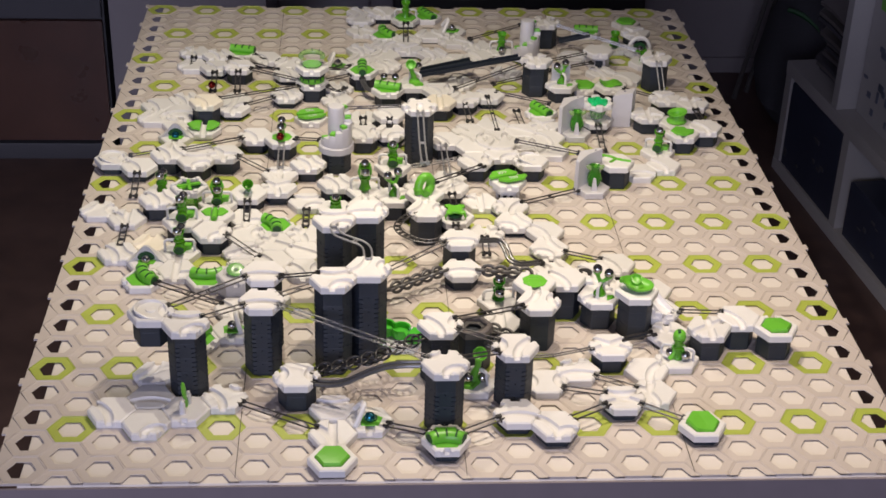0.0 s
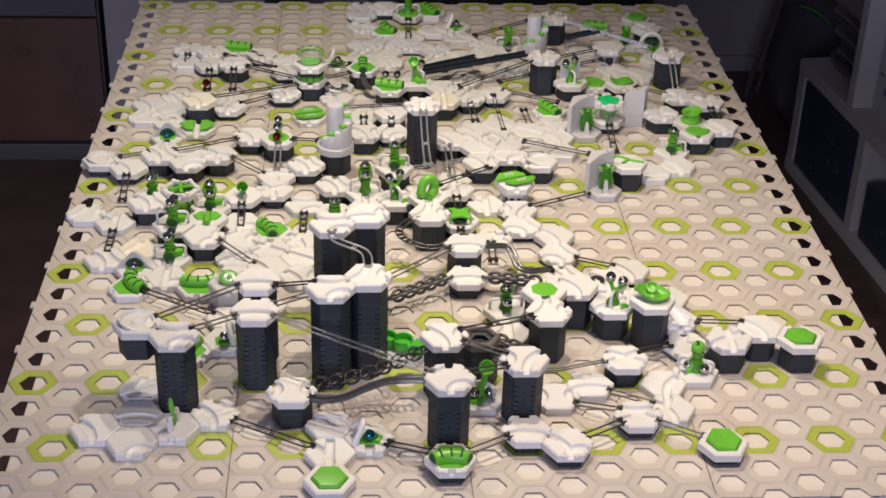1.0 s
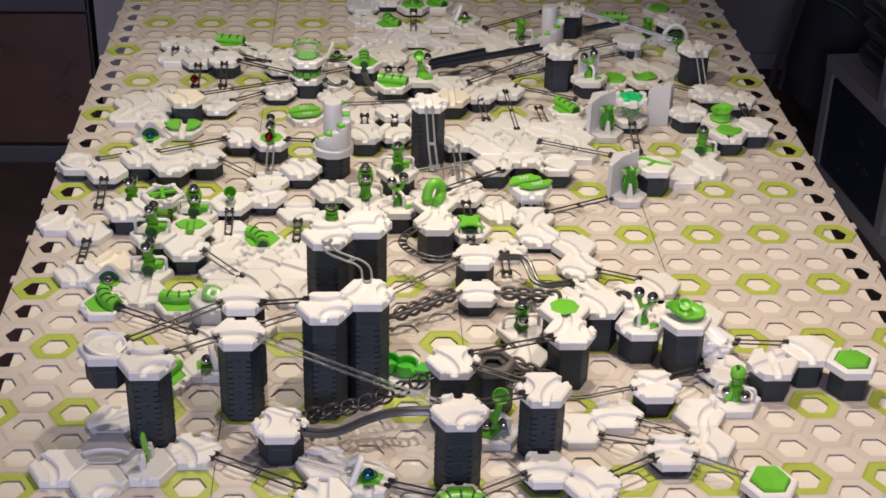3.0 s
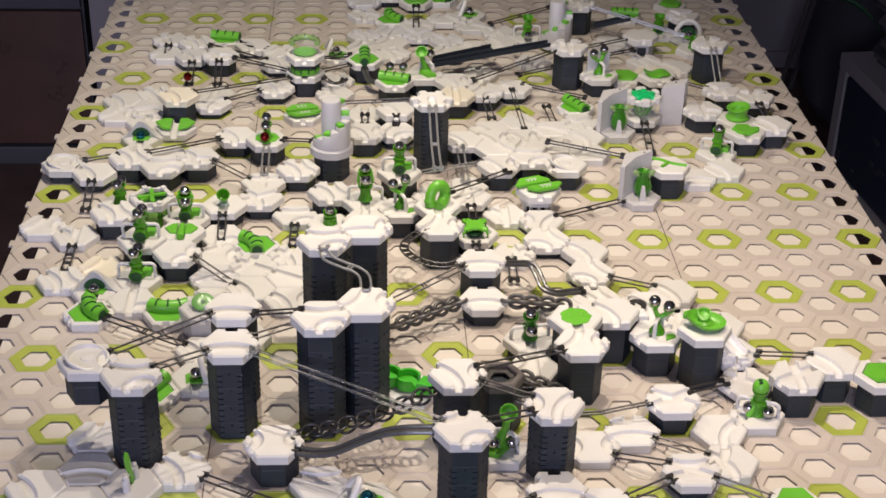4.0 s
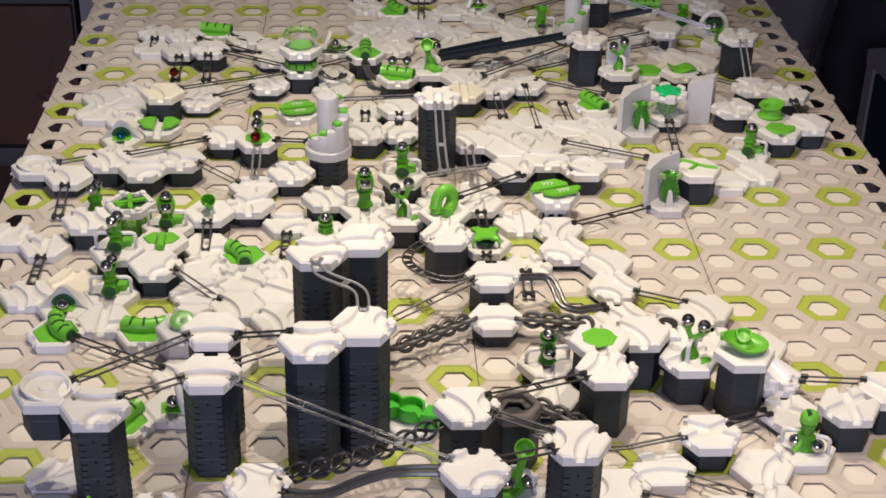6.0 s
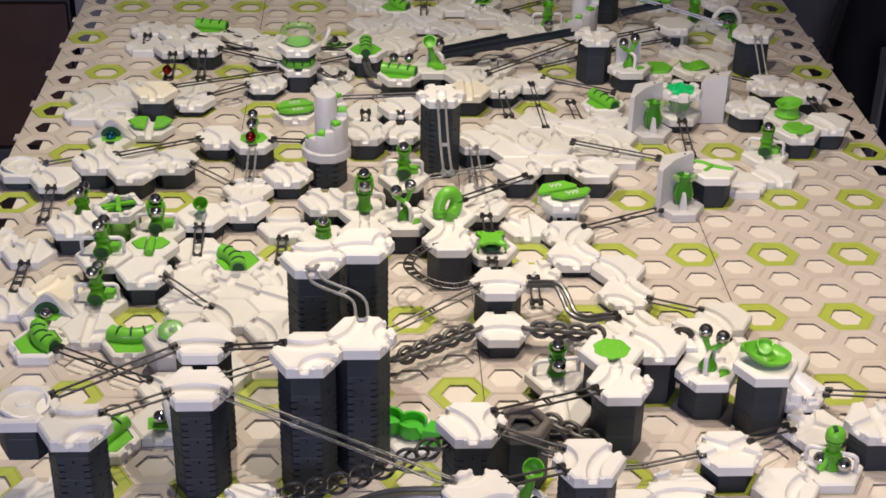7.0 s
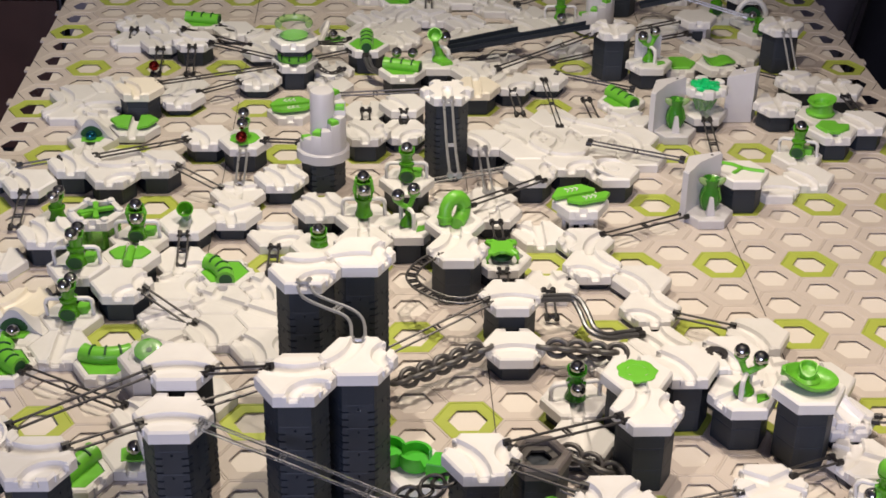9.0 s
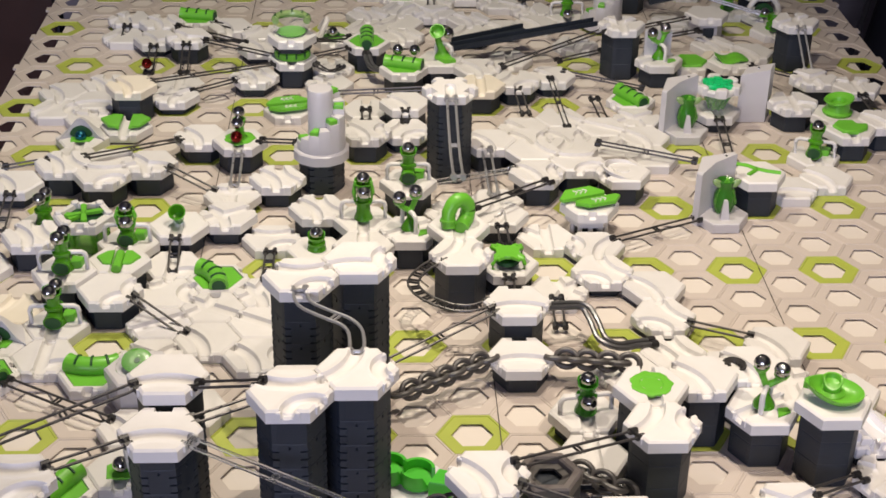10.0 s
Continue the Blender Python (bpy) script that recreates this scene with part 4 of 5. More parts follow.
def gate(c, r, turn=0):
    """A grey slab with a green drum before it and a wedge at its foot."""
    root = base("gate_tower", c, r, 0, turn)
    tagged(root, "pale grey upright gate with a clear green drum", "gate", "gates")
    bm = bmesh.new()
    prism(bm, [(-0.42, -0.30), (-0.09, 0.10), (0.38, 0.34), (0.36, 0.46), (-0.30, 0.44), (-0.51, -0.18)], 0.0, 1.24, 0.03)
    for v in bm.verts:      # the top slopes down towards the front
        if v.co.z > 0.6:
            v.co.z += 0.16 * (v.co.x - 0.2)
    part("slab", bm, GREYW, root)
    bm = bmesh.new()
    lathe(bm, [(0, 0.15), (0.13, 0.15), (0.18, 0.24), (0.215, 0.42), (0.20, 0.58), (0.15, 0.70), (0.16, 0.80), (0.18, 0.88), (0.16, 0.89), (0.10, 0.84), (0, 0.80)], 22, (0.12, -0.02, 0))
    part("vase", bm, VASE, root, "clear green waisted vase")
    for s in (-1, 1):
        bm = bmesh.new()
        ball(bm, (0, 0, 0), 0.11, 14, 10)
        for v in bm.verts:
            v.co = (0.12 + s * (0.17 + 0.9 * v.co.x + 0.5 * v.co.z), -0.10 + 0.3 * v.co.y, 0.84 + v.co.z * 0.9)
        part("petal", bm, PETAL, root, "pale green flared petal")
        bm = bmesh.new()
        tube(bm, [(0.12 + s * 0.12, -0.1, 0.22), (0.12 + s * 0.20, -0.12, 0.45), (0.12 + s * 0.14, -0.13, 0.72)], [0.02, 0.035, 0.02], 8)
        part("blade", bm, GLASSGREEN, root, "clear green blade")
    bm = bmesh.new()
    tube(bm, [(0.12, -0.05, 0.78), (0.13, -0.12, 0.90), (0.12, -0.13, 0.96)], [0.06, 0.05, 0.03], 8)
    part("hook", bm, GREEN, root)
    bm = bmesh.new()
    prism(bm, hexagon(0.46, 0.08, -0.12), 0.0, 0.2, 0.02)
    part("foot", bm, GREYW, root)
    bm = bmesh.new()
    prism(bm, [(0.0, -0.40), (0.18, -0.40), (0.16, -0.24), (0.02, -0.24)], 0.2, 0.58, 0.02)
    for v in bm.verts:
        if v.co.z > 0.4:
            v.co.x, v.co.y = 0.09 + (v.co.x - 0.09) * 0.45, -0.29 + (v.co.y + 0.29) * 0.5
    part("fin", bm, GREYW, root, "tapering grey fin")
    # small chrome dome added to give the bright glint on the slab's top
    bm = bmesh.new()
    lathe(bm, [(0, 1.205), (0.035, 1.215), (0.03, 1.24), (0, 1.25)], 10, (0.16, 0.32, 0))
    part("button", bm, CHROME, root)
    return root


def slab_post(c, r):
    root = base("slab_post", c, r, 0)
    tagged(root, "plain pale grey upright slab beside the drum", "slab", "gates")
    bm = bmesh.new()
    prism(bm, [(-0.34, -0.16), (0.32, -0.16), (0.50, 0.20), (-0.14, 0.20)], 0.0, 1.2, 0.03)
    for v in bm.verts:
        if v.co.z > 0.6:
            v.co.z += 0.18 * v.co.x
    part("slab", bm, GREYW, root)
    # chrome dome added for the glint on this post's top
    bm = bmesh.new()
    lathe(bm, [(0, 1.2), (0.035, 1.215), (0.03, 1.235), (0, 1.24)], 10, (0.1, 0.05, 0))
    part("button", bm, CHROME, root)


def drum(c, r, h):
    """A clear drum with a white crown and a mint green lid."""
    t = tile(c, r, h, "14")
    bm = bmesh.new()
    lathe(bm, [(0.38, 0.0), (0.40, 0.2), (0.44, 0.45), (0.42, 0.45), (0.38, 0.2), (0.36, 0.0)], 28, closed=True)
    put(t, "clear_wall", bm, FILM, "clear plastic wall").visible_shadow = False
    bm = bmesh.new()
    lathe(bm, [(0, 0.0), (0.10, 0.0), (0.13, 0.10), (0.24, 0.28), (0.30, 0.44), (0, 0.44)], 18)
    core = put(t, "green_core", bm, GLASSGREEN)
    for k in range(8):
        bm = bmesh.new()
        a = math.radians(45 * k + 12)
        tube(bm, [(0.15 * math.cos(a), 0.15 * math.sin(a), 0.03), (0.25 * math.cos(a + 0.2), 0.25 * math.sin(a + 0.2), 0.24), (0.34 * math.cos(a + 0.3), 0.34 * math.sin(a + 0.3), 0.43)], [0.035, 0.03, 0.03], 6)
        part("vane", bm, PIPE, core, "green upright vane")
    bm = bmesh.new()
    lathe(bm, [(0.33, 0.43), (0.44, 0.43), (0.46, 0.52), (0.44, 0.56), (0.34, 0.56)], 28, closed=True)
    crown = put(t, "crown", bm, WHITE, "white crown ring")
    for k in range(6):
        bm = bmesh.new()
        a = math.radians(60 * k + 30)
        u, v = (math.cos(a), math.sin(a)), (-math.sin(a), math.cos(a))
        prism(bm, [(u[0] * p + v[0] * q, u[1] * p + v[1] * q) for p, q in ((0.35, -0.10), (0.44, -0.15), (0.515, -0.09), (0.515, 0.09), (0.44, 0.15), (0.35, 0.10))], 0.44, 0.64, 0.03)
        part("merlon", bm, WHITE, crown)
    bm = bmesh.new()
    prism(bm, [((0.37 if k % 4 in (1, 2) else 0.26) * math.cos(math.pi * k / 12), (0.37 if k % 4 in (1, 2) else 0.26) * math.sin(math.pi * k / 12)) for k in range(24)], 0.5, 0.63, 0.015)
    lid_part = put(t, "lid", bm, MINT, "mint green toothed lid")
    for k in range(6):
        bm = bmesh.new()
        a = math.radians(60 * k + 10)
        prism(bm, hexagon(0.06, 0.18 * math.cos(a), 0.18 * math.sin(a)), 0.632, 0.67, 0.012)
        part("tooth", bm, MINT, lid_part)
    return retag(t, "clear drum tile with a mint green lid", "drum tile")


def lift(c, r, h, turn=0):
    """A silvery cylinder with a stepped spiral of green cups round it."""
    root = base("marble_lift", c, r, h, turn)
    tagged(root, "silver grey cylinder lift with green spiral steps", "lift", "lifts")
    bm = bmesh.new()
    lathe(bm, [(0, 0.2), (0.26, 0.2), (0.255, 1.42), (0.235, 1.465), (0, 1.48)], 32)
    part("cylinder", bm, GREYW, root, "silver grey smooth cylinder")
    bm = bmesh.new()
    prism(bm, [(0.57 * math.cos(math.pi * (k + 0.5) / 6), 0.57 * math.sin(math.pi * (k + 0.5) / 6)) for k in range(12)], 0.0, 0.22, 0.03)
    part("collar", bm, GREYW, root)
    for k in range(9):
        a0, a1 = math.radians(-170 + 26 * k), math.radians(-170 + 26 * (k + 1))
        top = 0.42 + 0.105 * k
        bm = bmesh.new()
        prism(bm, [(rr * math.cos(a), rr * math.sin(a)) for rr, a in ((0.25, a0), (0.49, a0), (0.49, (a0 + a1) / 2), (0.49, a1), (0.25, a1))], 0.2, top, 0.012)
        step = part("step", bm, GREYW, root)
        if k % 2 == 0:
            bm = bmesh.new()
            am = (a0 + a1) / 2
            prism(bm, [(rr * math.cos(a), rr * math.sin(a)) for rr, a in ((0.27, a0), (0.465, a0 + 0.04), (0.465, a1 - 0.04), (0.27, a1))], top - 0.06, top + 0.09, 0.02)
            part("green_cup", bm, GREEN, step, "bright green cup")
    return root


def glass_bowl(c, r, h, foot=0.0):
    t = tile(c, r, h, "", foot=foot)
    bm = bmesh.new()
    lathe(bm, [(0.30, 0.0), (0.40, 0.08), (0.44, 0.22), (0.42, 0.34), (0.40, 0.34), (0.42, 0.22), (0.38, 0.09), (0.29, 0.02)], 28, closed=True)
    put(t, "clear_bowl", bm, FILM, "clear plastic bowl").visible_shadow = False
    bm = bmesh.new()
    tube(bm, arc(0, 0, 0.38, -20, 200, 0.36), 0.085, 10)
    ring = put(t, "ring_tunnel", bm, PETAL)
    # dark blocks paint the shade of the ring's slots
    for k in range(5):
        a = math.radians(10 + 40 * k)
        bm = bmesh.new()
        box(bm, 0.38 * math.cos(a) - 0.018, 0.38 * math.sin(a) - 0.06, 0.40, 0.38 * math.cos(a) + 0.018, 0.38 * math.sin(a) + 0.06, 0.455)
        part("slot", bm, DEEP, ring, "dark bar painted as the shade in a slot")
    bm = bmesh.new()
    lathe(bm, [(0, 0.02), (0.3, 0.02), (0.34, 0.07), (0, 0.05)], 24)
    put(t, "green_floor", bm, GREEN)
    return retag(t, "tile with a clear bowl and green ring tunnel", "bowl tile")


def clear_heap(c, r, h, turn=0):
    """A clear dome over a tilted green disc."""
    t = tile(c, r, h, "", turn, material=GREYW, stack=False)
    bm = bmesh.new()
    prism(bm, hexagon(0.46), -h, -0.203, 0.02)
    put(t, "body", bm, GREYW)
    bm = bmesh.new()
    outer = [(0.33 * math.cos(math.radians(10 * k)), 0.34 * math.sin(math.radians(10 * k))) for k in range(9)]
    inner = [(0.315 * math.cos(math.radians(10 * k)), 0.325 * math.sin(math.radians(10 * k))) for k in range(9)]
    lathe(bm, outer + inner[::-1], 28, (-0.06, 0.02, 0), closed=True)
    put(t, "clear_dome", bm, FILM).visible_shadow = False
    bm = bmesh.new()
    lathe(bm, [(0, 0.0), (0.20, 0.0), (0.24, 0.03), (0.19, 0.05), (0.09, 0.04), (0, 0.04)], 22)
    for v in bm.verts:
        v.co.z += 0.10 + 0.3 * v.co.y
        v.co.x -= 0.04
    put(t, "green_disc", bm, PIPE, "tilted green disc under the dome")
    # dark plug paints the shade of the hole in the disc
    bm = bmesh.new()
    tube(bm, [(-0.03, -0.01, 0.13), (-0.03, -0.015, 0.15)], 0.05, 12)
    put(t, "disc_hole", bm, DEEP)
    return retag(t, "pale grey tile with a clear dome over green", "dome tile")


def dish_grooves(t):
    """A round catching dish let into a tile."""
    bm = bmesh.new()
    lathe(bm, [(0.40, -0.02), (0.41, 0.05), (0.37, 0.06), (0.33, -0.01), (0.16, -0.04), (0.12, 0.02), (0, 0.03)], 28)
    for v in bm.verts:      # the rim sinks where the swirl runs out into the tile's groove
        a, far = math.atan2(v.co.y, v.co.x), math.hypot(v.co.x, v.co.y)
        if far > 0.3:
            v.co.z -= 0.07 * max(0.0, math.cos(a + 0.35)) ** 0.6
            v.co.z += 0.05 * max(0.0, -math.cos(a)) if far > 0.35 else 0.0
    put(t, "dish", bm, WHITE, "round white swirl dish")
    return retag(t, "white tile with a round swirl dish", "swirl tile")


# ---- rails ----
RAIL_LABEL = {"dark": "dark grey two-rod marble rail with cross ties", "clear": "clear plastic two-rod marble rail", "thick": "dark grey bent double tube marble rail", "thin": "thin dark wire marble rail", "bright": "pale grey metal two-rod marble rail with cross ties"}


def bent_rail(points, kind="dark", ties=True, gauge=0.085, every=0.0):
    """A rail through (column, row, height) points."""
    pts = [Vector((c * S, r, h)) for c, r, h in points]
    if len(pts) > 2:        # smooth the bends
        fine = []
        for i in range(len(pts) - 1):
            p0, p1, p2, p3 = pts[max(0, i - 1)], pts[i], pts[i + 1], pts[min(len(pts) - 1, i + 2)]
            for k in range(4):
                u = k / 4
                fine.append(0.5 * ((2 * p1) + (p2 - p0) * u + (2 * p0 - 5 * p1 + 4 * p2 - p3) * u * u + (3 * p1 - p0 - 3 * p2 + p3) * u ** 3))
        pts = fine + [pts[-1]]
    start = pts[0].copy()
    pts = [p - start for p in pts]
    root = new("marble_rail")
    root.empty_display_size = 0.01
    root.matrix_basis = pose(start.x * D, start.y * D, Z0 + start.z * D)
    tagged(root, RAIL_LABEL[kind], "rail", "marble rails")
    m = CLEAR if kind == "clear" else BRIGHT if kind == "bright" else GUN if kind == "thick" else STEEL
    rad = {"dark": 0.021, "clear": 0.027, "thick": 0.05, "thin": 0.016, "bright": 0.026}[kind]
    sides = []
    for i in range(len(pts)):
        d = (pts[min(i + 1, len(pts) - 1)] - pts[max(i - 1, 0)])
        sides.append(Vector((-d.y, d.x, 0)).normalized())
    for s in (-1, 1):
        bm = bmesh.new()
        tube(bm, [p + q * gauge * s for p, q in zip(pts, sides)], rad, 8)
        part("rod", bm, m, root)
    length = sum((b - a).length for a, b in zip(pts, pts[1:]))
    n = max(1, round(length / (every or (1.3 if kind in ("bright", "clear") else 1.0))))
    if ties:
        for k in range(1, n):
            at_len, run = length * k / n, 0.0
            for i in range(len(pts) - 1):
                seg = (pts[i + 1] - pts[i]).length
                if run + seg >= at_len:
                    u = (at_len - run) / seg
                    p, q = pts[i].lerp(pts[i + 1], u), sides[i]
                    d = (pts[i + 1] - pts[i]).normalized()
                    bm = bmesh.new()
                    for a in (-1, 1):
                        tube(bm, [p + d * 0.035 * a - q * (gauge + 0.01) - Vector((0, 0, 0.015)), p + d * 0.035 * a + q * (gauge + 0.01) - Vector((0, 0, 0.015))], 0.02, 6)
                    part("cross_tie", bm, m if kind in ("clear", "bright") else KNOB, root)
                    break
                run += seg
    for p, q, d in ((pts[0], sides[0], (pts[1] - pts[0]).normalized()), (pts[-1], sides[-1], (pts[-2] - pts[-1]).normalized())):
        bm = bmesh.new()
        for s in (-1, 1):
            tube(bm, [p + q * gauge * s - d * 0.05, p + q * gauge * s + d * 0.07], rad + (0.022 if kind in ("clear", "thick") else 0.034), 8)
        tube(bm, [p - q * (gauge + 0.03) + d * 0.02, p + q * (gauge + 0.03) + d * 0.02], 0.034, 6)
        part("end_clip", bm, m if kind in ("clear", "bright") else KNOB, root, "" if kind in ("clear", "bright") else "black plastic end clip")
    return root


def rail(c1, r1, h1, c2, r2, h2, kind="dark", inset=0.46):
    """A straight rail between two tiles, from edge to edge."""
    a, b = Vector((c1 * S, r1, h1 - 0.05)), Vector((c2 * S, r2, h2 - 0.05))
    flat = Vector((b.x - a.x, b.y - a.y, 0)).normalized() * inset
    a, b = a + flat, b - flat
    return bent_rail([(a.x / S, a.y, a.z), (b.x / S, b.y, b.z)], kind, True, 0.085, 0.4 if c1 == c2 and kind == "dark" else 0.0)


def chain(points, links=9, label="dark grey chain link marble rail", thick=0.042, wide=0.14, sag=0.0, material=None, tilts=(-0.45, 0.95)):
    """A track made of overlapping open links, turned to and fro about its run."""
    a, b = (Vector((c * S, r, h)) for c, r, h in points)
    root = new("chain_rail")
    root.empty_display_size = 0.01
    root.matrix_basis = pose(a.x * D, a.y * D, Z0 + a.z * D)
    tagged(root, label, "rail", "chain rails")
    d = (b - a) / links
    side, upv = Vector((-d.y, d.x, 0)).normalized(), Vector((0, 0, 1))
    for k in range(links):
        u = (k + 0.5) / links
        p = d * (k + 0.5) - upv * sag * 4 * u * (1 - u)
        tilt = tilts[k % 2]
        bm = bmesh.new()
        e1, e2 = d.normalized(), (side * math.cos(tilt) + upv * math.sin(tilt))
        tube(bm, [p + e1 * d.length * 1.02 * math.cos(2 * math.pi * j / 16) + e2 * wide * math.sin(2 * math.pi * j / 16) for j in range(16)], thick, 8, True)
        part("link", bm, material or LINK, root)
    return root


def trough(p, q, wide=0.13):
    a, b = (Vector((c * S, r, h)) for c, r, h in (p, q))
    root = new("trough_rail")
    root.empty_display_size = 0.01
    root.matrix_basis = pose(a.x * D, a.y * D, Z0 + a.z * D)
    tagged(root, "long straight dark slate trough for marbles", "rail", "troughs")
    d = b - a
    side, upv = Vector((-d.y, d.x, 0)).normalized() * wide, Vector((0, 0, 0.10))
    for name, u, v, low, high in (("trough_floor", -1, 1, -0.2, 0), ("trough_wall", -1.1, -0.9, -0.2, 1), ("trough_wall", 0.9, 1.1, -0.2, 1)):
        bm = bmesh.new()
        vs = [bm.verts.new(o + side * k + upv * z) for o in (Vector((0, 0, 0)), d) for k, z in ((u, low), (v, low), (v, high), (u, high))]
        for f in ((0, 1, 2, 3), (7, 6, 5, 4), (0, 4, 5, 1), (1, 5, 6, 2), (2, 6, 7, 3), (3, 7, 4, 0)):
            bm.faces.new([vs[i] for i in f])
        part(name, bm, DARK, root)
    return root

# ---- front of the table ----
tile(1, 0.5, 0.2, "24")
tile(2, 0, 0.2, "45")
blade(3, 0.5, 0.2, 75)
tile(4, 1, 0.2, "24 01")
tile(2, 1, 0.2, "53")
tile(2, 2, 0.2, "13", material=FROST, label="frosted clear plastic track tile lying on the plates")
tile(3, 1.5, 2.0, "45 02")
dish_grooves(tile(2, 2, 2.0, "05", foot=1.2))
tile(5, 2.5, 2.0, "35", crenels=(1,))
tile(5, 3.5, 2.2, "35")
tile(7, 2.5, 2.6, "45 02")
tile(8, 3, 2.6, "13 50")
tile(7, 5.5, 2.6, "02 45")
tile(8, 6, 2.6, "35 50")
tile(6, 1, 0.8, "05 23")
tile(7, 0.5, 0.2, "02", material=FROST, label="frosted clear plastic track tile lying on the plates")
tile(7, -0.5, 0.2, "14 24")
hood(8, 0, 0.2, 0, False, None, TEAL)
finish(7, -1.5, 0.25)
tunnel(10, -1, 0.4)
tile(10, 0, 1.8, "45 12")
tile(12, 0, 0.4, "35", crenels=(1, 2))
tile(13, -0.5, 0.4, "24 45")
tile(12, 1, 1.6, "23 04")
tile(15, 2.5, 0.6, "25 03")
tile(13, 1.5, 0.2, "05 23")
tile(14, 2, 0.2, "35 12")
tile(15, 0.5, 0.4, "02 35 25")
tile(16, 1, 0.2, "13 24")
tile(16, 2, 0.2, "04")
knob_tile = column(17, 2.5, 0.2, -25, 0, True, 0.5, False, "23")
bm = bmesh.new()
tube(bm, [(0, 0, 0.2), (0, 0, 0.56)], [0.10, 0.08], 14)
ball(bm, (0, 0, 0.64), 0.165, 20, 14)
head = put(knob_tile, "round_head", bm, GREEN)
# dark block paints the shade of the slot in the head
bm = bmesh.new()
box(bm, -0.07, -0.10, 0.74, 0.0, 0.02, 0.812)
part("slot", bm, DEEP, head, "dark block painted as the shade in a square slot")
for s in (-1, 1):
    bm = bmesh.new()
    tube(bm, [(s * 0.2, -0.1, 0.0), (s * 0.1, -0.05, 0.2), (s * 0.16, -0.03, 0.36)], [0.07, 0.06, 0.03], 8)
    put(knob_tile, "leaf_fin", bm, GREEN)
marble(16.80, 2.52, 0.2)
marble(17.2, 2.36, 0.2)
finish(17, -0.5, 0.35, 0, 0.22)
tile(18, 3, 0.8, "03 14")
tile(19, 3.5, 0.8, "24")
finish(20, 3, 0.8, 0, -0.2)
bowl(16, 4, 1.3)
forked(15, 4.5, 0.85)
tile(14, 5, 1.1, "24")
splash(13, 4.5, 1.25)
vortex = tile(15, 5.5, 0.95, "24")
for k in range(3):
    bm = bmesh.new()
    tube(bm, arc(-0.26, -0.06, 0.17 - 0.045 * k, -70 + 30 * k, 150 + 30 * k, 0.0), 0.03, 6)
    put(vortex, "swirl_vane", bm, STEEL, "dark curved vane")
retag(vortex, "white track tile with a dark swirling drain", "drain tile")
tile(13, 3.5, 1.3, "13 50")
tile(12, 4, 0.36, "14 13")
chain([(11.5, 3.72, 0.38), (12.5, 3.12, 0.3)], 6)
column(12, 5, 0.42, 10, 1, True, 0.45, False, "14", material=VASE)
marble(12.02, 4.84, 0.55)
tile(10, 2, 1.6, "05 24")
hollow = base("ring_block", 11, 2.5, 1.02)
tagged(hollow, "dark slate open hexagon ring block on the height blocks", "height block", "height blocks")
bm = bmesh.new()
lathe(bm, [(0.33, 0.0), (0.33, 0.17), (0.36, 0.20), (0.45, 0.20), (0.48, 0.17), (0.48, 0.0)], 6, closed=True)
part("ring", bm, RINGGREY, hollow)
bm = bmesh.new()
lathe(bm, [(0.20, 0.06), (0.20, 0.10), (0.325, 0.10), (0.325, 0.06)], 6, closed=True)
part("inner_step", bm, LINK, hollow)
tower(11, 2.5, 1.22)
tile(11, 6.5, 0.5, "35", crenels=(1,))
tile(11, 7.5, 0.9, "35", crenels=(1,))
tile(16, 7, 0.36, "24")
tile(16.85, 5.52, 0.4, "14", stack=False)
tile(16, 6, 0.2, "02 14")
slide = tile(16.9, 4.5, 0.4, "24 35", material=FROST, label="frosted clear plastic tile with a steep curved slide")
bm = bmesh.new()
lips = []
for k in range(11):             # a steep frosted slide from the tower's side down onto the tile
    u = k / 10
    x, y, z = -0.36 + 0.50 * u, 0.30 - 0.62 * u + 0.10 * math.sin(math.pi * u), 0.50 * (1 - u) ** 1.7 + 0.03
    wide = 0.15 + 0.06 * u
    lips.append([bm.verts.new((x + w * wide * 0.8, y + w * wide * 0.6, z + e)) for w, e in ((-1.25, -0.16 * (1 - u) - 0.03), (-1.1, 0.09), (-0.85, 0.09), (-0.6, 0.0), (0.0, -0.03), (0.6, 0.0), (0.85, 0.09), (1.1, 0.09), (1.25, -0.16 * (1 - u) - 0.03))])
for A, B in zip(lips, lips[1:]):
    for k in range(8):
        bm.faces.new((A[k], A[k + 1], B[k + 1], B[k]))
put(slide, "steep_slide", bm, FROST)
for k, (x, y, turned) in enumerate(((-0.30, -0.28, 0.4), (-0.12, -0.40, 0.15), (0.16, -0.42, -0.2))):
    bm = bmesh.new()
    prism(bm, [(x - 0.10, y - 0.03), (x + 0.10, y - 0.03 - turned * 0.1), (x + 0.07, y + 0.07), (x - 0.07, y + 0.08)], -0.19, 0.16 - 0.05 * k, 0.03)
    put(slide, "side_fin", bm, FROST)
retag(slide, "frosted clear plastic tile with a steep curved slide", "slide tile")
tile(17, 3.5, 0.3, "25 13")
tile(4, 5, 0.2, "24")
hood(4, 4, 0.2, 0, False, side=-0.7)
tunnel(3, 3.5, 0.2, 1, 0)
# green channel beside the tall towers
sinus = tile(9, 3.5, 0.2, "25", material=FROST, label="frosted clear tile with a wavy bright green channel")
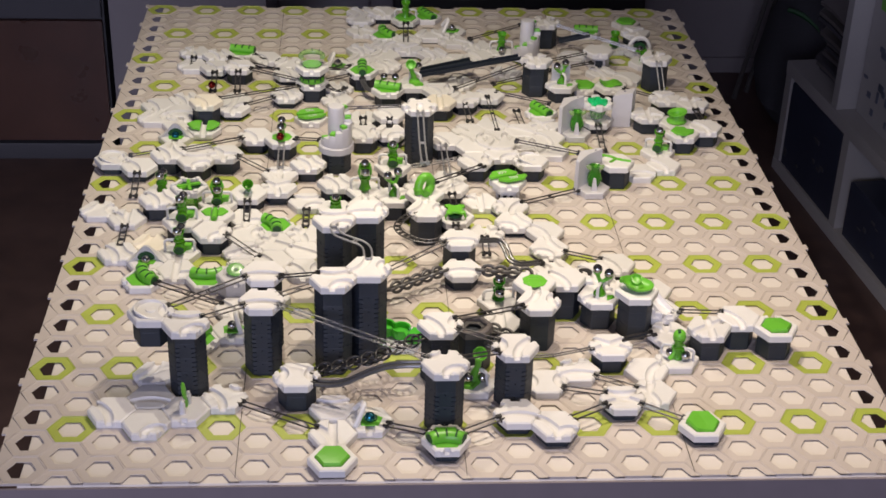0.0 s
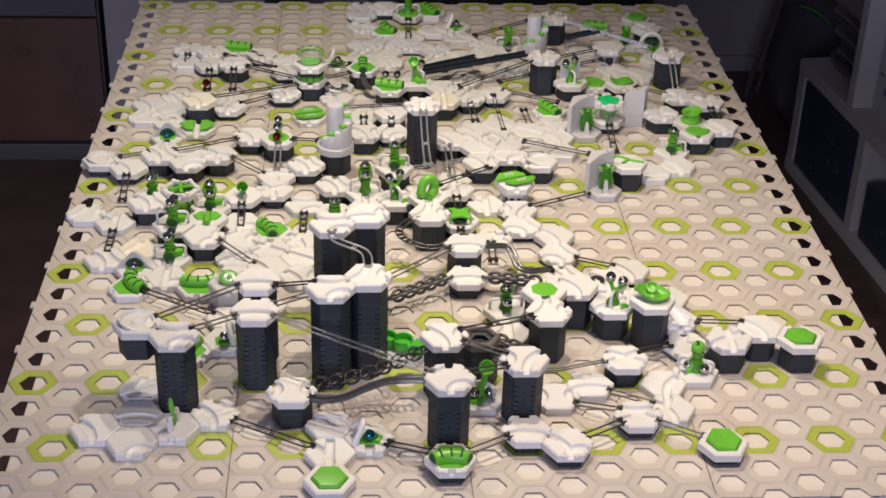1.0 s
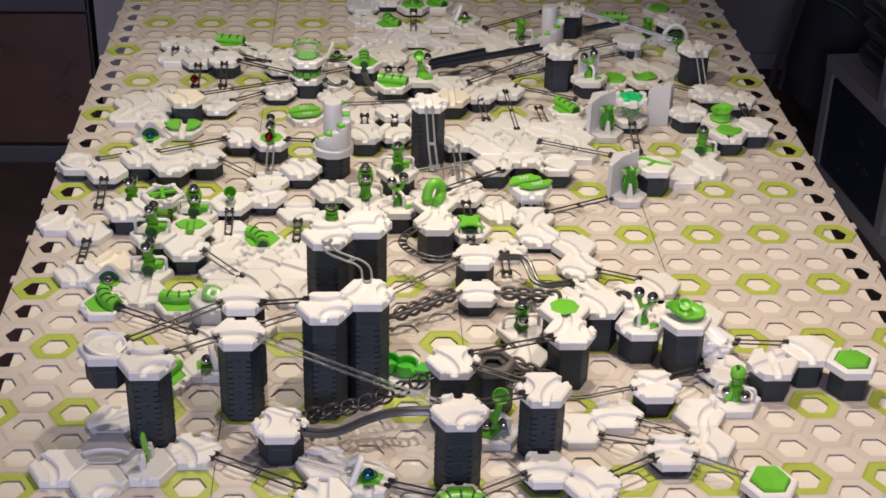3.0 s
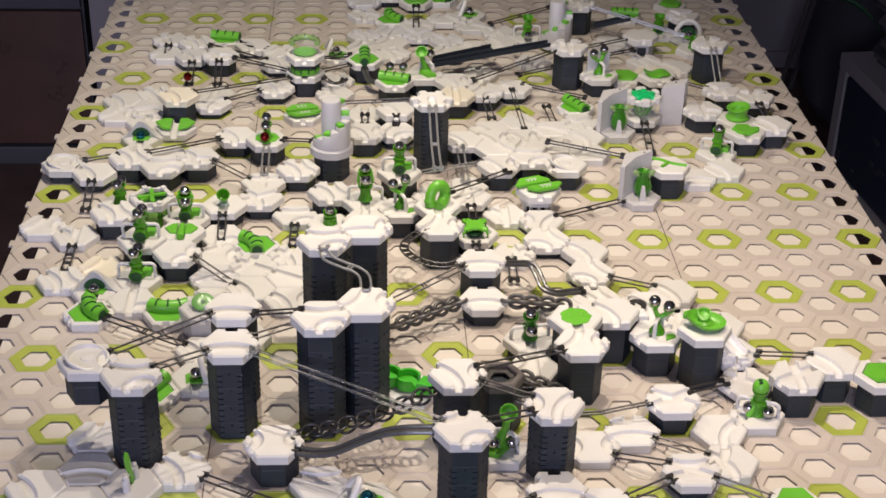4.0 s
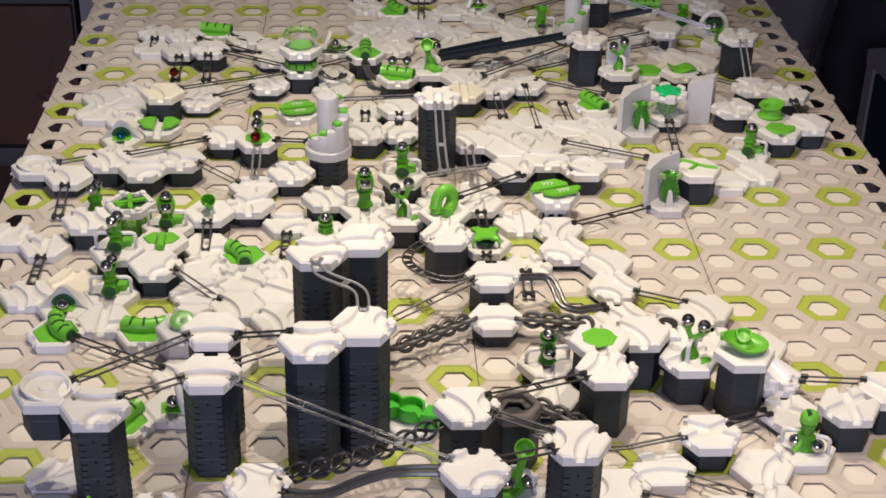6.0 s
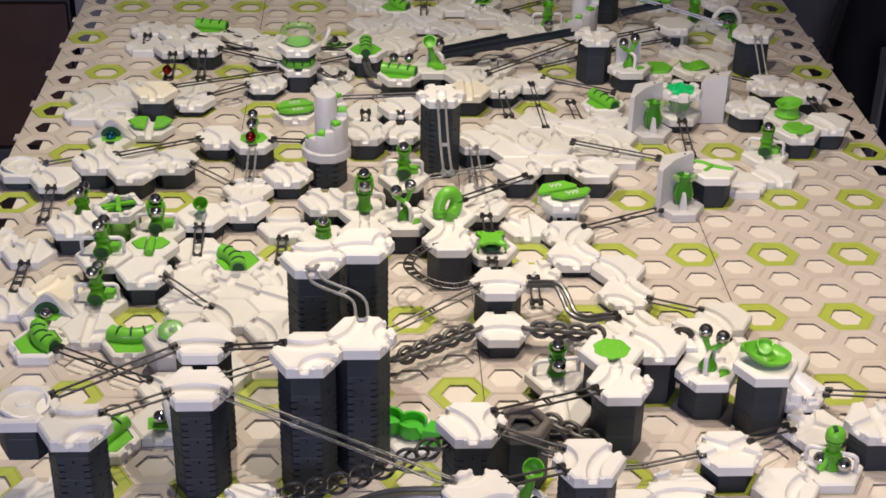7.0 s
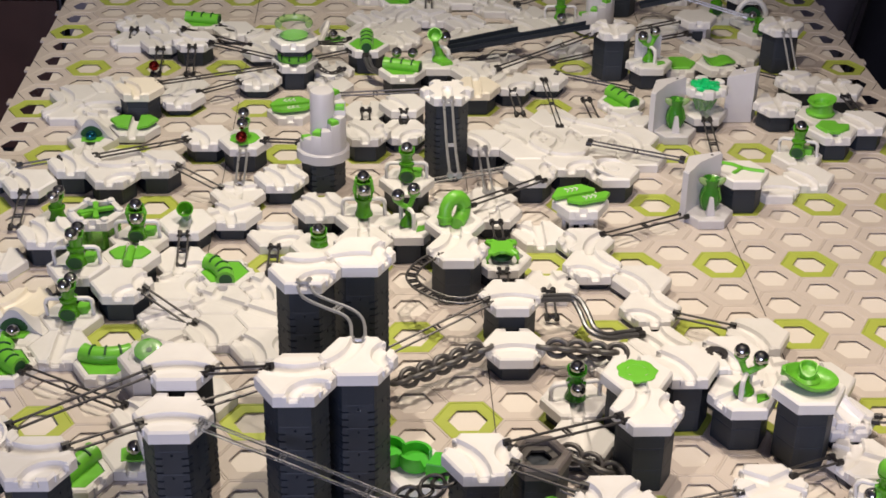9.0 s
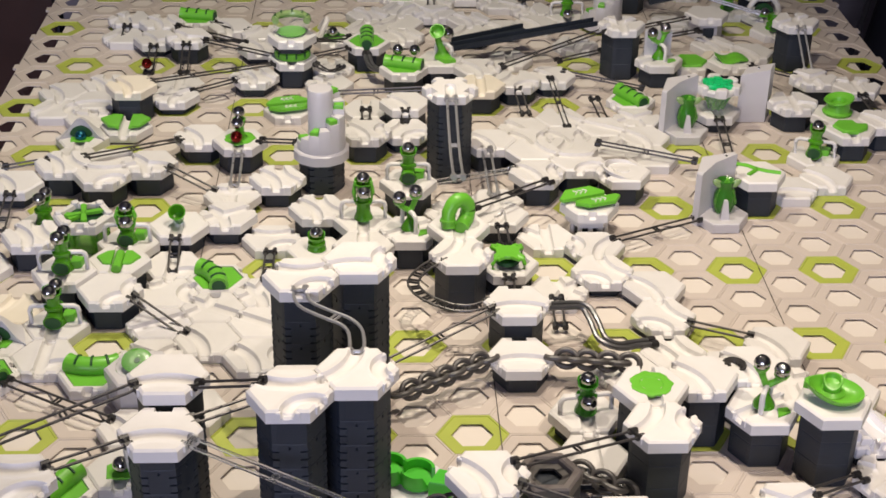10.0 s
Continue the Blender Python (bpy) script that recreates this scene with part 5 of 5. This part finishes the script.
for x, y, z in ((-0.42, 0.16, 0.0), (-0.02, 0.02, 0.0)):
    bm = bmesh.new()
    lathe(bm, [(0, 0.04), (0.24, 0.04), (0.255, 0.10), (0.255, 0.30), (0.205, 0.30), (0.20, 0.16), (0, 0.15)], 24, (x, y, z))
    for v in bm.verts:      # open towards its neighbours, so that the gutter runs on
        along = (v.co.x + 0.42) / 0.77
        if v.co.z > 0.15 and abs(v.co.y - 0.16 + 0.36 * along) < 0.12 and (v.co.x - x > 0.1 or (x > -0.2 and v.co.x - x < -0.1)):
            v.co.z = 0.152
    put(sinus, "round_gutter", bm, CHANNEL, "round bright green gutter")
bm = bmesh.new()
prism(bm, [(0.12, -0.34), (0.44, -0.42), (0.56, -0.10), (0.28, -0.02)], 0.04, 0.32, 0.02)
put(sinus, "green_block", bm, CHANNEL)
ladle(11, 1.5, 0.2)

# ---- left side ----
tunnel(3, 6.5, 0.2, 3, 1)
tunnel(1, 6.5, 0.2, 2, 1)
hood(1, 7.5, 0.2)
tile(2, 7, 0.2, "14 45")
column(2, 8, 0.2, 0, 2)
column(2, 9, 0.68, 0, 2)
tile(0, 8, 0.2, "24 51")
tile(1, 8.5, 0.2, "13", material=CREAM, label="cream plastic hexagonal track tile with curved grooves")
tile(-1, 10.5, 0.2, "05 13")
tile(0, 10, 0.2, "14 24")
tile(1, 10.5, 0.6, "24 15")
column(1, 11.5, 0.25, 10, 2, False, 0.45, False)
basket(2, 11, 0.72)
column(3, 10.5, 0.4, 0, 2, True, 0.55, True, fins=True)
diamond(3, 9.5, 0.6)
tile(3, 8.5, 0.6, "45 05")
tile(4, 7, 0.2, "25 04")
tile(4, 8, 0.2, "03", material=FROST, label="frosted clear plastic track tile lying on the plates")
clear_heap(4, 6, 0.62)
cup = tile(4, 11, 0.5, "44")
bm = bmesh.new()
lathe(bm, [(0, -0.05), (0.085, -0.05), (0.10, 0.12), (0.155, 0.30), (0.165, 0.34), (0.14, 0.34), (0.125, 0.28), (0.08, 0.14), (0, 0.12)], 22)
lean = pose(0, 0.12, 0.02, 38, 0, 0)
for v in bm.verts:
    v.co = lean @ (v.co * 1.0)
put(cup, "cup", bm, PIPE, "green cup tilted forward")
retag(cup, "white tile with a green cup tilted forward", "cup tile")
tile(5, 11.5, 0.45, "24 03")
tile(5, 12.5, 0.35, "14 02 24")
tile(6, 13, 0.5, "15 24")
tunnel(5, 9.5, 0.2, 5)
tile(4, 10, 0.2, "14 45")
tile(4, 9, 0.2, "12 05")
tile(5, 8.5, 0.2, "25 13")
tile(5, 7.5, 0.2, "24")
tile(6, 9, 0.2, "13 24")
tile(6, 8, 0.2, "25")
tile(6, 7, 0.2, "24 50")
tile(5, 5.5, 0.2, "13")
tile(6, 11, 0.2, "45 02")
dish_grooves(tile(-1, 13.5, 0.4, "05"))
tile(0, 13, 0.4, "24")
tile(1, 13.5, 0.6, "24 51")
tile(2, 13, 0.6, "02 45")
tile(3, 13.5, 0.6, "24 35")
tile(2, 14, 0.4, "03")
hood(1, 15.5, 0.2, 0, True, GREYW, TEAL)
tile(1, 14.5, 0.2, "14")
diamond(2, 16, 0.25, 0, False)
tile(0, 17, 0.2, "13 05")
tile(0, 18, 0.2, "24")
tile(1, 16.5, 0.2, "15 02")
tile(1, 17.5, 0.2, "35")
tile(1, 18.5, 0.2, "24 51")
tile(2, 17, 0.8, "24", material=CREAM, label="cream plastic hexagonal tile on dark height blocks")
tile(3, 17.5, 0.35, "13 04")
tile(4, 15, 0.5, "24")
red_tile = splash(5, 14.5, 0.62, "44")
bm = bmesh.new()
lathe(bm, [(0.11, 0.0), (0.09, 0.25), (0.13, 0.32), (0.14, 0.42), (0.11, 0.42), (0.06, 0.3)], 16, (0, 0.05, 0))
put(red_tile, "holder", bm, GREEN)
marble(5, 14.56, 1.06)
marble(4.97, 14.42, 0.87)
marble(4.95, 14.25, 0.64, RED)

# ---- middle ----
tower(7, 13.5, 0.9, toothed=True)
lift(7, 13.5, 0.7)
tile(8, 15, 0.6, "24 05")
tile(8, 17, 0.2, "14")
tile(8, 16, 0.2, "24")
tile(9, 16.5, 0.6, "24")
tile(9, 15.5, 0.4, "13 45")
tile(10, 14, 2.0, "44", crenels=(0, 1, 2, 3, 5), label="white hexagonal track tile on the tallest far tower")
tile(7, 11.5, 0.6, "15 24")
column(7, 10.5, 0.22, 0, 1, False, 0.2, False, "")
column(8, 11, 0.6, 0, 2, True, 0.68, False, fins=True)
tile(8, 10, 0.6, "14")
column(9, 12.5, 0.65, 0, 1)
forked(9, 10.5, 0.65, -1)
loop(10, 10, 1.0)
tile(10, 9, 1.0, "13 50")
spider(11, 9.5, 0.5)
tile(11, 11.5, 0.45, "44 13")
tile(10, 12, 0.2, "24")
tile(11, 12.5, 0.2, "14")
tile(12, 11, 0.2, "24 14")
tile(12, 9, 0.2, "15 04")
tile(13, 9.5, 0.35, "15 34")
tile(13, 10.5, 0.3, "40 23")
tile(14, 8, 0.3, "15 34")
tile(14, 9, 0.3, "24")
tile(14, 7, 0.2, "15 24")
tile(15, 6.5, 0.2, "24")
tile(13, 6.5, 0.2, "13")
lid(13, 11.5, 0.66, 20, legs=True)
tile(12, 13, 0.6, "24 50")
tile(13, 13.5, 0.6, "02 45")
dish_grooves(tile(14, 13, 0.6, "23"))
tile(12, 15, 0.4, "24 05")
tile(11, 14.5, 0.6, "24")
tile(12, 14, 0.6, "51")
tile(13, 14.5, 0.4, "13")
tile(13, 15.5, 0.2, "24 05")
tile(14, 15, 0.2, "13 50")
tile(14, 16, 0.2, "25")
tile(15, 15.5, 0.2, "24")
tile(15, 14.5, 0.2, "13")
tile(12, 16, 0.2, "24")
tile(13, 16.5, 0.2, "15")

# ---- right side ----
gate(16, 12)
branch = tile(17, 12.5, 0.8, "", notches=(2,))
bm = bmesh.new()
for ends in (((-0.40, 0.34), (-0.16, 0.24), (0.0, 0.08), (0.18, -0.02), (0.44, -0.10)), ((-0.22, -0.16), (-0.12, -0.06), (0.0, 0.08))):
    tube(bm, [(x, y, 0.012) for x, y in ends], 0.045, 6)
put(branch, "green_branch", bm, GREEN, "thin bright green forked insert")
retag(branch, "white tile with a thin green forked insert", "switch tile")
tile(18, 13, 0.2, "35")
tile(19, 13.5, 0.2, "24")
column(19, 14.5, 0.2, -20, 1)
notched = tile(20, 15, 0.6, "24")
bm = bmesh.new()
prism(bm, [(-0.38, 0.05), (-0.22, -0.28), (0.10, -0.30), (0.34, -0.12), (0.40, 0.08), (0.16, 0.10), (0.12, 0.28), (-0.20, 0.30)], -0.02, 0.07, 0.03)
put(notched, "green_insert", bm, GREEN, "notched bright green insert")
retag(notched, "white tile with a notched bright green insert", "insert tile")
tile(21, 15.5, 0.6, "24")
hat(20, 16, 0.5)
tile(19, 16.5, 0.6, "14 35")
drum(17, 16.5, 0.4)
slab_post(18, 16.8)
gate(16, 16)
tile(20, 18, 0.55, "03 24")
tile(21, 17.5, 0.55, "14 02")
tile(20, 20, 1.2, "14 03", crenels=(1,))
tunnel(15, 17.5, 0.2, 5, 0)
tile(15, 16.5, 0.2, "24 03")
tile(15, 19.5, 1.3, "24 03 14", crenels=(0, 1, 2, 3), label="white notched track tile on dark height blocks")
fork_tile = forked(16, 19, 0.6, -1)
bm = bmesh.new()
box(bm, -0.34, 0.18, 0.0, 0.30, 0.26, 0.62, 0.02)
put(fork_tile, "back_panel", bm, GREYW, "pale grey back panel")
bm_tile = tile(17, 19.5, 0.3, "")
bm = bmesh.new()
prism(bm, hexagon(0.36), -0.02, 0.06, 0.03)
put(bm_tile, "green_pad", bm, GREEN)
retag(bm_tile, "tile with a flat bright green pad", "pad tile")
pad = tile(18, 19, 0.55, "")
bm = bmesh.new()
lathe(bm, [(0, 0.0), (0.40, 0.0), (0.42, 0.04), (0.38, 0.055), (0.2, 0.05), (0, 0.045)], 28)
for v in bm.verts:
    v.co.z += 0.5 * max(0.0, -v.co.x - 0.05) ** 1.5 + 0.05 * math.sin(9 * v.co.x)
    v.co.y *= 0.7
put(pad, "green_leaf", bm, GREEN)
retag(pad, "white tile with a wavy bright green leaf", "pad tile")
hood(20, 23, 0.25, 0, True, WHITE, ring=True)
tile(19, 20.5, 0.2, "24")
tile(18, 20, 0.2, "13", material=CREAM, label="cream plastic hexagonal track tile with curved grooves")
tile(18, 21, 0.2, "15 24")

# ---- far end ----
tile(5, 18.5, 0.4, "24 51")
glass_bowl(6, 19, 1.2, 0.85)
crown_tile = tile(6, 19, 0.66, "44", foot=0.0, stack=False, name="crown_tile")
bm = bmesh.new()
lathe(bm, [(0.30, 0.0), (0.41, 0.0), (0.43, 0.07), (0.42, 0.14), (0.36, 0.185), (0.30, 0.185)], 28, closed=True)
crown = put(crown_tile, "green_crown", bm, GREEN)
# dark blocks stand for the shade in the crown's slots
for k in range(6):
    a = math.radians(190 + 32 * k)
    bm = bmesh.new()
    box(bm, 0.40 * math.cos(a) - 0.022, 0.40 * math.sin(a) - 0.045, 0.07, 0.40 * math.cos(a) + 0.022, 0.40 * math.sin(a) + 0.045, 0.17)
    part("slot", bm, DEEP, crown, "dark bar painted as the shade in a slot")
retag(crown_tile, "white tile with a slotted bright green crown", "crown tile")
tower(6, 19, 0.66)
hood(7, 21.5, 0.2, 0, False)
tile(7, 18.5, 0.2, "24 13")
tile(7, 19.5, 0.2, "15")
lid(6, 17, 0.2, 195)
tunnel(8, 20, 0.65, 0, 0, spin=90)
tunnel(9, 18.5, 0.6, 0, 0, spin=-18)
marble(8.85, 18.75, 0.78)
marble(9.3, 18.72, 0.78)
ladle(10, 19, 0.6, -1, 0.62, False)
marble(10.22, 19.0, 1.08)
tile(11, 17.5, 0.6, "14", material=CREAM, label="cream plastic hexagonal tile on dark height blocks")
tile(11, 18.5, 0.6, "24 50")
tile(12, 18, 0.5, "13 45")
tile(13, 18.5, 0.4, "24")
tile(12, 20, 0.2, "14")
tunnel(3, 22.5, 0.3, 0, 0, spin=-14)
tile(1, 22.5, 0.3, "24 13")
tile(2, 22, 0.4, "15 24")
tile(3, 20.5, 0.6, "24 35")
tile(1, 21.5, 0.2, "13")
tile(2, 21, 0.35, "24 45")
tile(4, 22, 0.3, "24")
tile(5, 21.5, 0.3, "13 50")
tile(5, 20.5, 0.35, "24 51")
tile(3, 18.5, 0.2, "14")
arch_tile = column(10, 26, 0.3, 0, 0, True, 0.55, False)
bm = bmesh.new()
prism(bm, hexagon(0.38), -0.02, 0.05, 0.02)
put(arch_tile, "green_pad", bm, GREEN)
tunnel(11, 26.5, 0.2, 5, 0)
tunnel(9, 24.5, 0.2, 2, 1)
hood(12, 25, 0.2, 0, False)
tile(8, 27, 0.2, "24 51", material=FROST, label="frosted clear plastic track tile lying on the plates")
tile(8, 26, 0.3, "13 05", material=FROST, label="frosted clear plastic track tile lying on the plates")
tile(9, 26.5, 0.4, "24")
tile(8, 25, 0.2, "25 14")
tile(8, 23, 0.25, "24 51", material=FROST, label="frosted clear plastic track tile lying on the plates")
tile(9, 23.5, 0.2, "13 40", material=FROST, label="frosted clear plastic track tile lying on the plates")
tile(10, 24, 0.2, "24 15")
tile(10, 23, 0.3, "03 24", material=FROST, label="frosted clear plastic track tile lying on the plates")
tile(11, 24.5, 0.25, "13 51")
tile(11, 22.5, 0.3, "24 15", material=FROST, label="frosted clear plastic track tile lying on the plates")
tile(11, 21.5, 0.3, "13")
tile(12, 24, 0.2, "25 13")
tile(12, 22, 0.25, "24 50")
tile(13, 23.5, 0.2, "13 24")
tile(9, 21.5, 0.25, "24 51")
tile(9, 22.5, 0.2, "13")
tile(8, 22, 0.25, "04 13")
column(14, 23, 0.2, 0, 0, True, 0.55, False)
marble(14.0, 22.72, 0.2)
tile(13, 22.5, 0.2, "24")
marble(13.4, 21.6, 0.2)
tile(14, 21, 0.2, "13 04")
lift(15, 22.5, 0.1)
tile(16, 24, 1.0, "13 24 05", crenels=(0, 1, 2), label="white notched track tile on dark height blocks")
tunnel(18, 25, 0.2, 0, 0, spin=-8)
finish(20, 26, 0.2)
tile(20, 24, 0.6, "24 03")
bm = bmesh.new()
grey_box = tile(18, 22, 0.65, "", stack=False, label="white tile on a pale grey box with a square dark window")
prism(bm, hexagon(0.38), -0.645, -0.21, 0.02)
put(grey_box, "box_body", bm, GREYW)
bm = bmesh.new()
box(bm, -0.14, -0.392, -0.56, 0.14, -0.365, -0.30)
put(grey_box, "window", bm, DARK, "dark square window")
column(20, 22, 0.2, 10, 0, False, 0.2, True)
column(19, 23.5, 0.2, 0, 0, False, 0.42, True)

tile(7, 3.5, 2.0, "24")

# ---- rails between the tiles ----
rail(5, 2.5, 2.0, 7, 3.5, 2.0)
rail(3, 1.5, 2.0, 5, 2.5, 2.0)
rail(5, 3.5, 2.2, 2, 2, 2.0)
rail(7, 2.5, 2.6, 5, 3.5, 2.2)
rail(5, 2.5, 2.0, 10, 0, 1.8, "clear")
rail(10, 0, 1.8, 12, 1, 1.6)
rail(10, 2, 1.6, 12, 1, 1.6)
rail(10, 2, 1.6, 13, 3.5, 1.3)
rail(10, -1, 0.4, 8, 0, 0.25)
rail(10, -1, 0.4, 12, 0, 0.4)
rail(13, -0.5, 0.4, 15, 0.5, 0.4)
rail(15, 0.5, 0.4, 17, -0.5, 0.35)
rail(14, 2, 0.2, 16, 1, 0.2)
rail(13, 1.5, 0.2, 15, 0.5, 0.4)
rail(4, 1, 0.2, 7, -0.5, 0.2)
rail(17, 4.5, 0.5, 19, 3.5, 0.8)
rail(14, 8, 0.3, 16, 7, 0.36)
rail(1, 6.5, 0.25, 4, 5, 0.2)
rail(11, 7.5, 0.9, 8, 6, 0.55)
rail(9, 16.5, 0.6, 9, 15.5, 0.4, inset=0.4)
bent_rail([(10, 13.5, 1.95), (10, 11.9, 1.65), (10, 10.4, 1.75)], "bright")
bent_rail([(7.0, 14.22, 1.75), (9.54, 14.12, 1.9)])
rail(5, 14.5, 0.55, 5, 12.5, 0.35, "bright")
rail(1, 13.5, 0.62, 4, 15, 0.52)
rail(3, 13.5, 0.6, 5, 12.5, 0.35)
bent_rail([(-0.4, 13.65, 0.38), (0.6, 13.75, 0.5)])
rail(0, 13, 0.4, 0, 11, 0.15)
rail(0, 10, 0.2, 0, 8, 0.15)
rail(4, 11, 0.5, 4, 9.4, 0.15)
rail(6, 11, 0.2, 6, 9, 0.2)
rail(3, 8.5, 0.6, 5, 7.5, 0.2)
rail(2, 17, 0.8, 6, 19, 0.6)
rail(3, 17.5, 0.35, 5, 18.5, 0.4)
rail(3, 20.5, 0.6, 6, 19, 0.6)
rail(2, 22, 0.4, 5, 20.5, 0.35)
rail(3, 22.5, 0.3, 5, 21.5, 0.3)
rail(6, 19, 0.6, 8, 20, 0.6)
rail(6, 21, 0.4, 8, 20, 0.6)
rail(6, 20, 0.6, 8, 21, 0.5)
rail(3, 20.5, 0.6, 3, 18.7, 0.2)
rail(2, 21, 0.35, 2, 19.0, 0.1)
rail(1, 22.5, 0.3, 1, 20.8, 0.1)
rail(20, 20, 1.2, 20, 18, 0.55, "bright")
rail(18, 19, 0.55, 20, 18, 0.5)
rail(13, 10.5, 0.3, 16, 12, 0.2)
rail(11, 9.5, 0.5, 11, 8.0, 0.15)
rail(17, 16.5, 0.4, 17, 14.3, 0.1)
rail(21, 17.5, 0.55, 21, 15.5, 0.6)
bent_rail([(11.45, 7.47, 0.78), (11.87, 7.64, 0.7), (12.33, 7.74, 0.62), (12.51, 7.46, 0.5), (12.62, 7.07, 0.4), (12.93, 6.99, 0.3), (13.29, 7.13, 0.25), (13.65, 7.23, 0.22)], "thick", False, 0.066)
bent_rail([(9.61, 8.90, 0.9), (9.23, 8.65, 0.85), (9.01, 8.27, 0.8), (9.18, 7.85, 0.8), (9.64, 7.49, 0.8), (10.09, 7.38, 0.82), (10.47, 7.50, 0.85)], "dark", True, 0.09, 0.2)
bent_rail([(7.0, 5.11, 2.55), (7.11, 4.73, 2.55), (7.48, 4.44, 2.55), (7.80, 4.23, 2.55), (7.97, 3.98, 2.53), (8.0, 3.5, 2.5)], "bright", True, 0.1)
bent_rail([(6.49, 0.80, 0.7), (6.91, 0.65, 0.75), (7.36, 0.52, 0.9), (7.88, 0.42, 1.2), (8.39, 0.32, 1.45), (8.89, 0.19, 1.6), (9.45, 0.08, 1.68)], "thick", False)
bent_rail([(11.2, 2.3, 0.8), (11.68, 2.2, 0.65), (12.3, 2.26, 0.44), (13.14, 2.26, 0.42), (13.76, 2.33, 0.47), (14.45, 2.42, 0.54)], "dark", True, 0.045)
bent_rail([(15.41, 2.83, 0.52), (15.96, 3.16, 0.4), (16.46, 3.44, 0.3)])
chain([(8.67, 5.50, 0.4), (10.45, 6.45, 0.45)], 11, thick=0.046)
chain([(11.55, 6.45, 0.45), (13.1, 6.28, 0.42)], 8, thick=0.05)
chain([(6.45, 1.25, 0.72), (9.5, 1.78, 1.35)], 15, "dark round-linked chain rail beside the tall towers", 0.03, 0.17, 0.16, KNOB, (-0.2, 0.45))
trough((10.35, 19.6, 0.6), (14.47, 20.63, 0.86))
trough((10.5, 20.1, 0.5), (12.59, 20.95, 0.55), 0.24)
trough((16.49, 23.1, 0.5), (17.8, 23.1, 0.75))
bent_rail([(15.6, 21.3, 0.45), (17.5, 21.9, 0.55)])
bent_rail([(15.7, 20.6, 0.4), (17.6, 21.2, 0.45)])
tile(17, 22.5, 0.2, "25", material=FROST, label="frosted clear plastic track tile lying on the plates")
bent_rail([(11.65, 18.53, 0.58), (14.49, 19.4, 1.15)])
bent_rail([(13.3, 19.53, 0.32), (14.61, 19.97, 0.4)])
bent_rail([(13.34, 18.68, 0.38), (15.41, 18.09, 0.22)])
bent_rail([(12.71, 23.83, 0.3), (15.01, 24.54, 0.6)])
bent_rail([(16.49, 23.51, 0.98), (19.68, 22.47, 0.45)], "bright", False)
bent_rail([(9.98, 25.1, 0.42), (9.9, 23.3, 0.2)])
bent_rail([(13.68, 14.68, 0.42), (15.95, 14.03, 0.3)])
bent_rail([(10.4, 11.05, 0.8), (12.2, 12.48, 0.62)])
bent_rail([(8.59, 12.64, 0.35), (11.48, 13.23, 0.5)], "clear")
bent_rail([(12.94, 18.3, 0.38), (13.11, 15.97, 0.2)], "thin", True, 0.05)
bent_rail([(11.99, 17.6, 0.4), (12.15, 16.9, 0.1)])
bent_rail([(14.01, 17.4, 0.25), (14.18, 16.5, 0.08)])
bent_rail([(10.9, 14.1, 0.55), (10.99, 12.7, 0.2)], "bright")
marble(1.98, 19.4, 0.17, RED)
bent_rail([(8.0, 19.5, 0.52), (8.12, 19.1, 0.36), (8.4, 18.85, 0.34), (8.62, 18.7, 0.45)], "thick", False, 0.05)
bent_rail([(6.6, 18.9, 0.5), (6.95, 18.7, 0.4), (7.2, 18.9, 0.35), (7.3, 19.2, 0.3)], "dark", True, 0.06, 0.25)
bent_rail([(8.0, 16.72, 0.3), (8.0, 16.22, 0.22)])
bent_rail([(5.5, 14.4, 0.62), (6.42, 14.05, 0.75)])
bent_rail([(11.95, 8.72, 0.2), (11.95, 8.0, 0.06)])
bent_rail([(11.0, 10.02, 0.55), (11.0, 10.85, 0.5)])
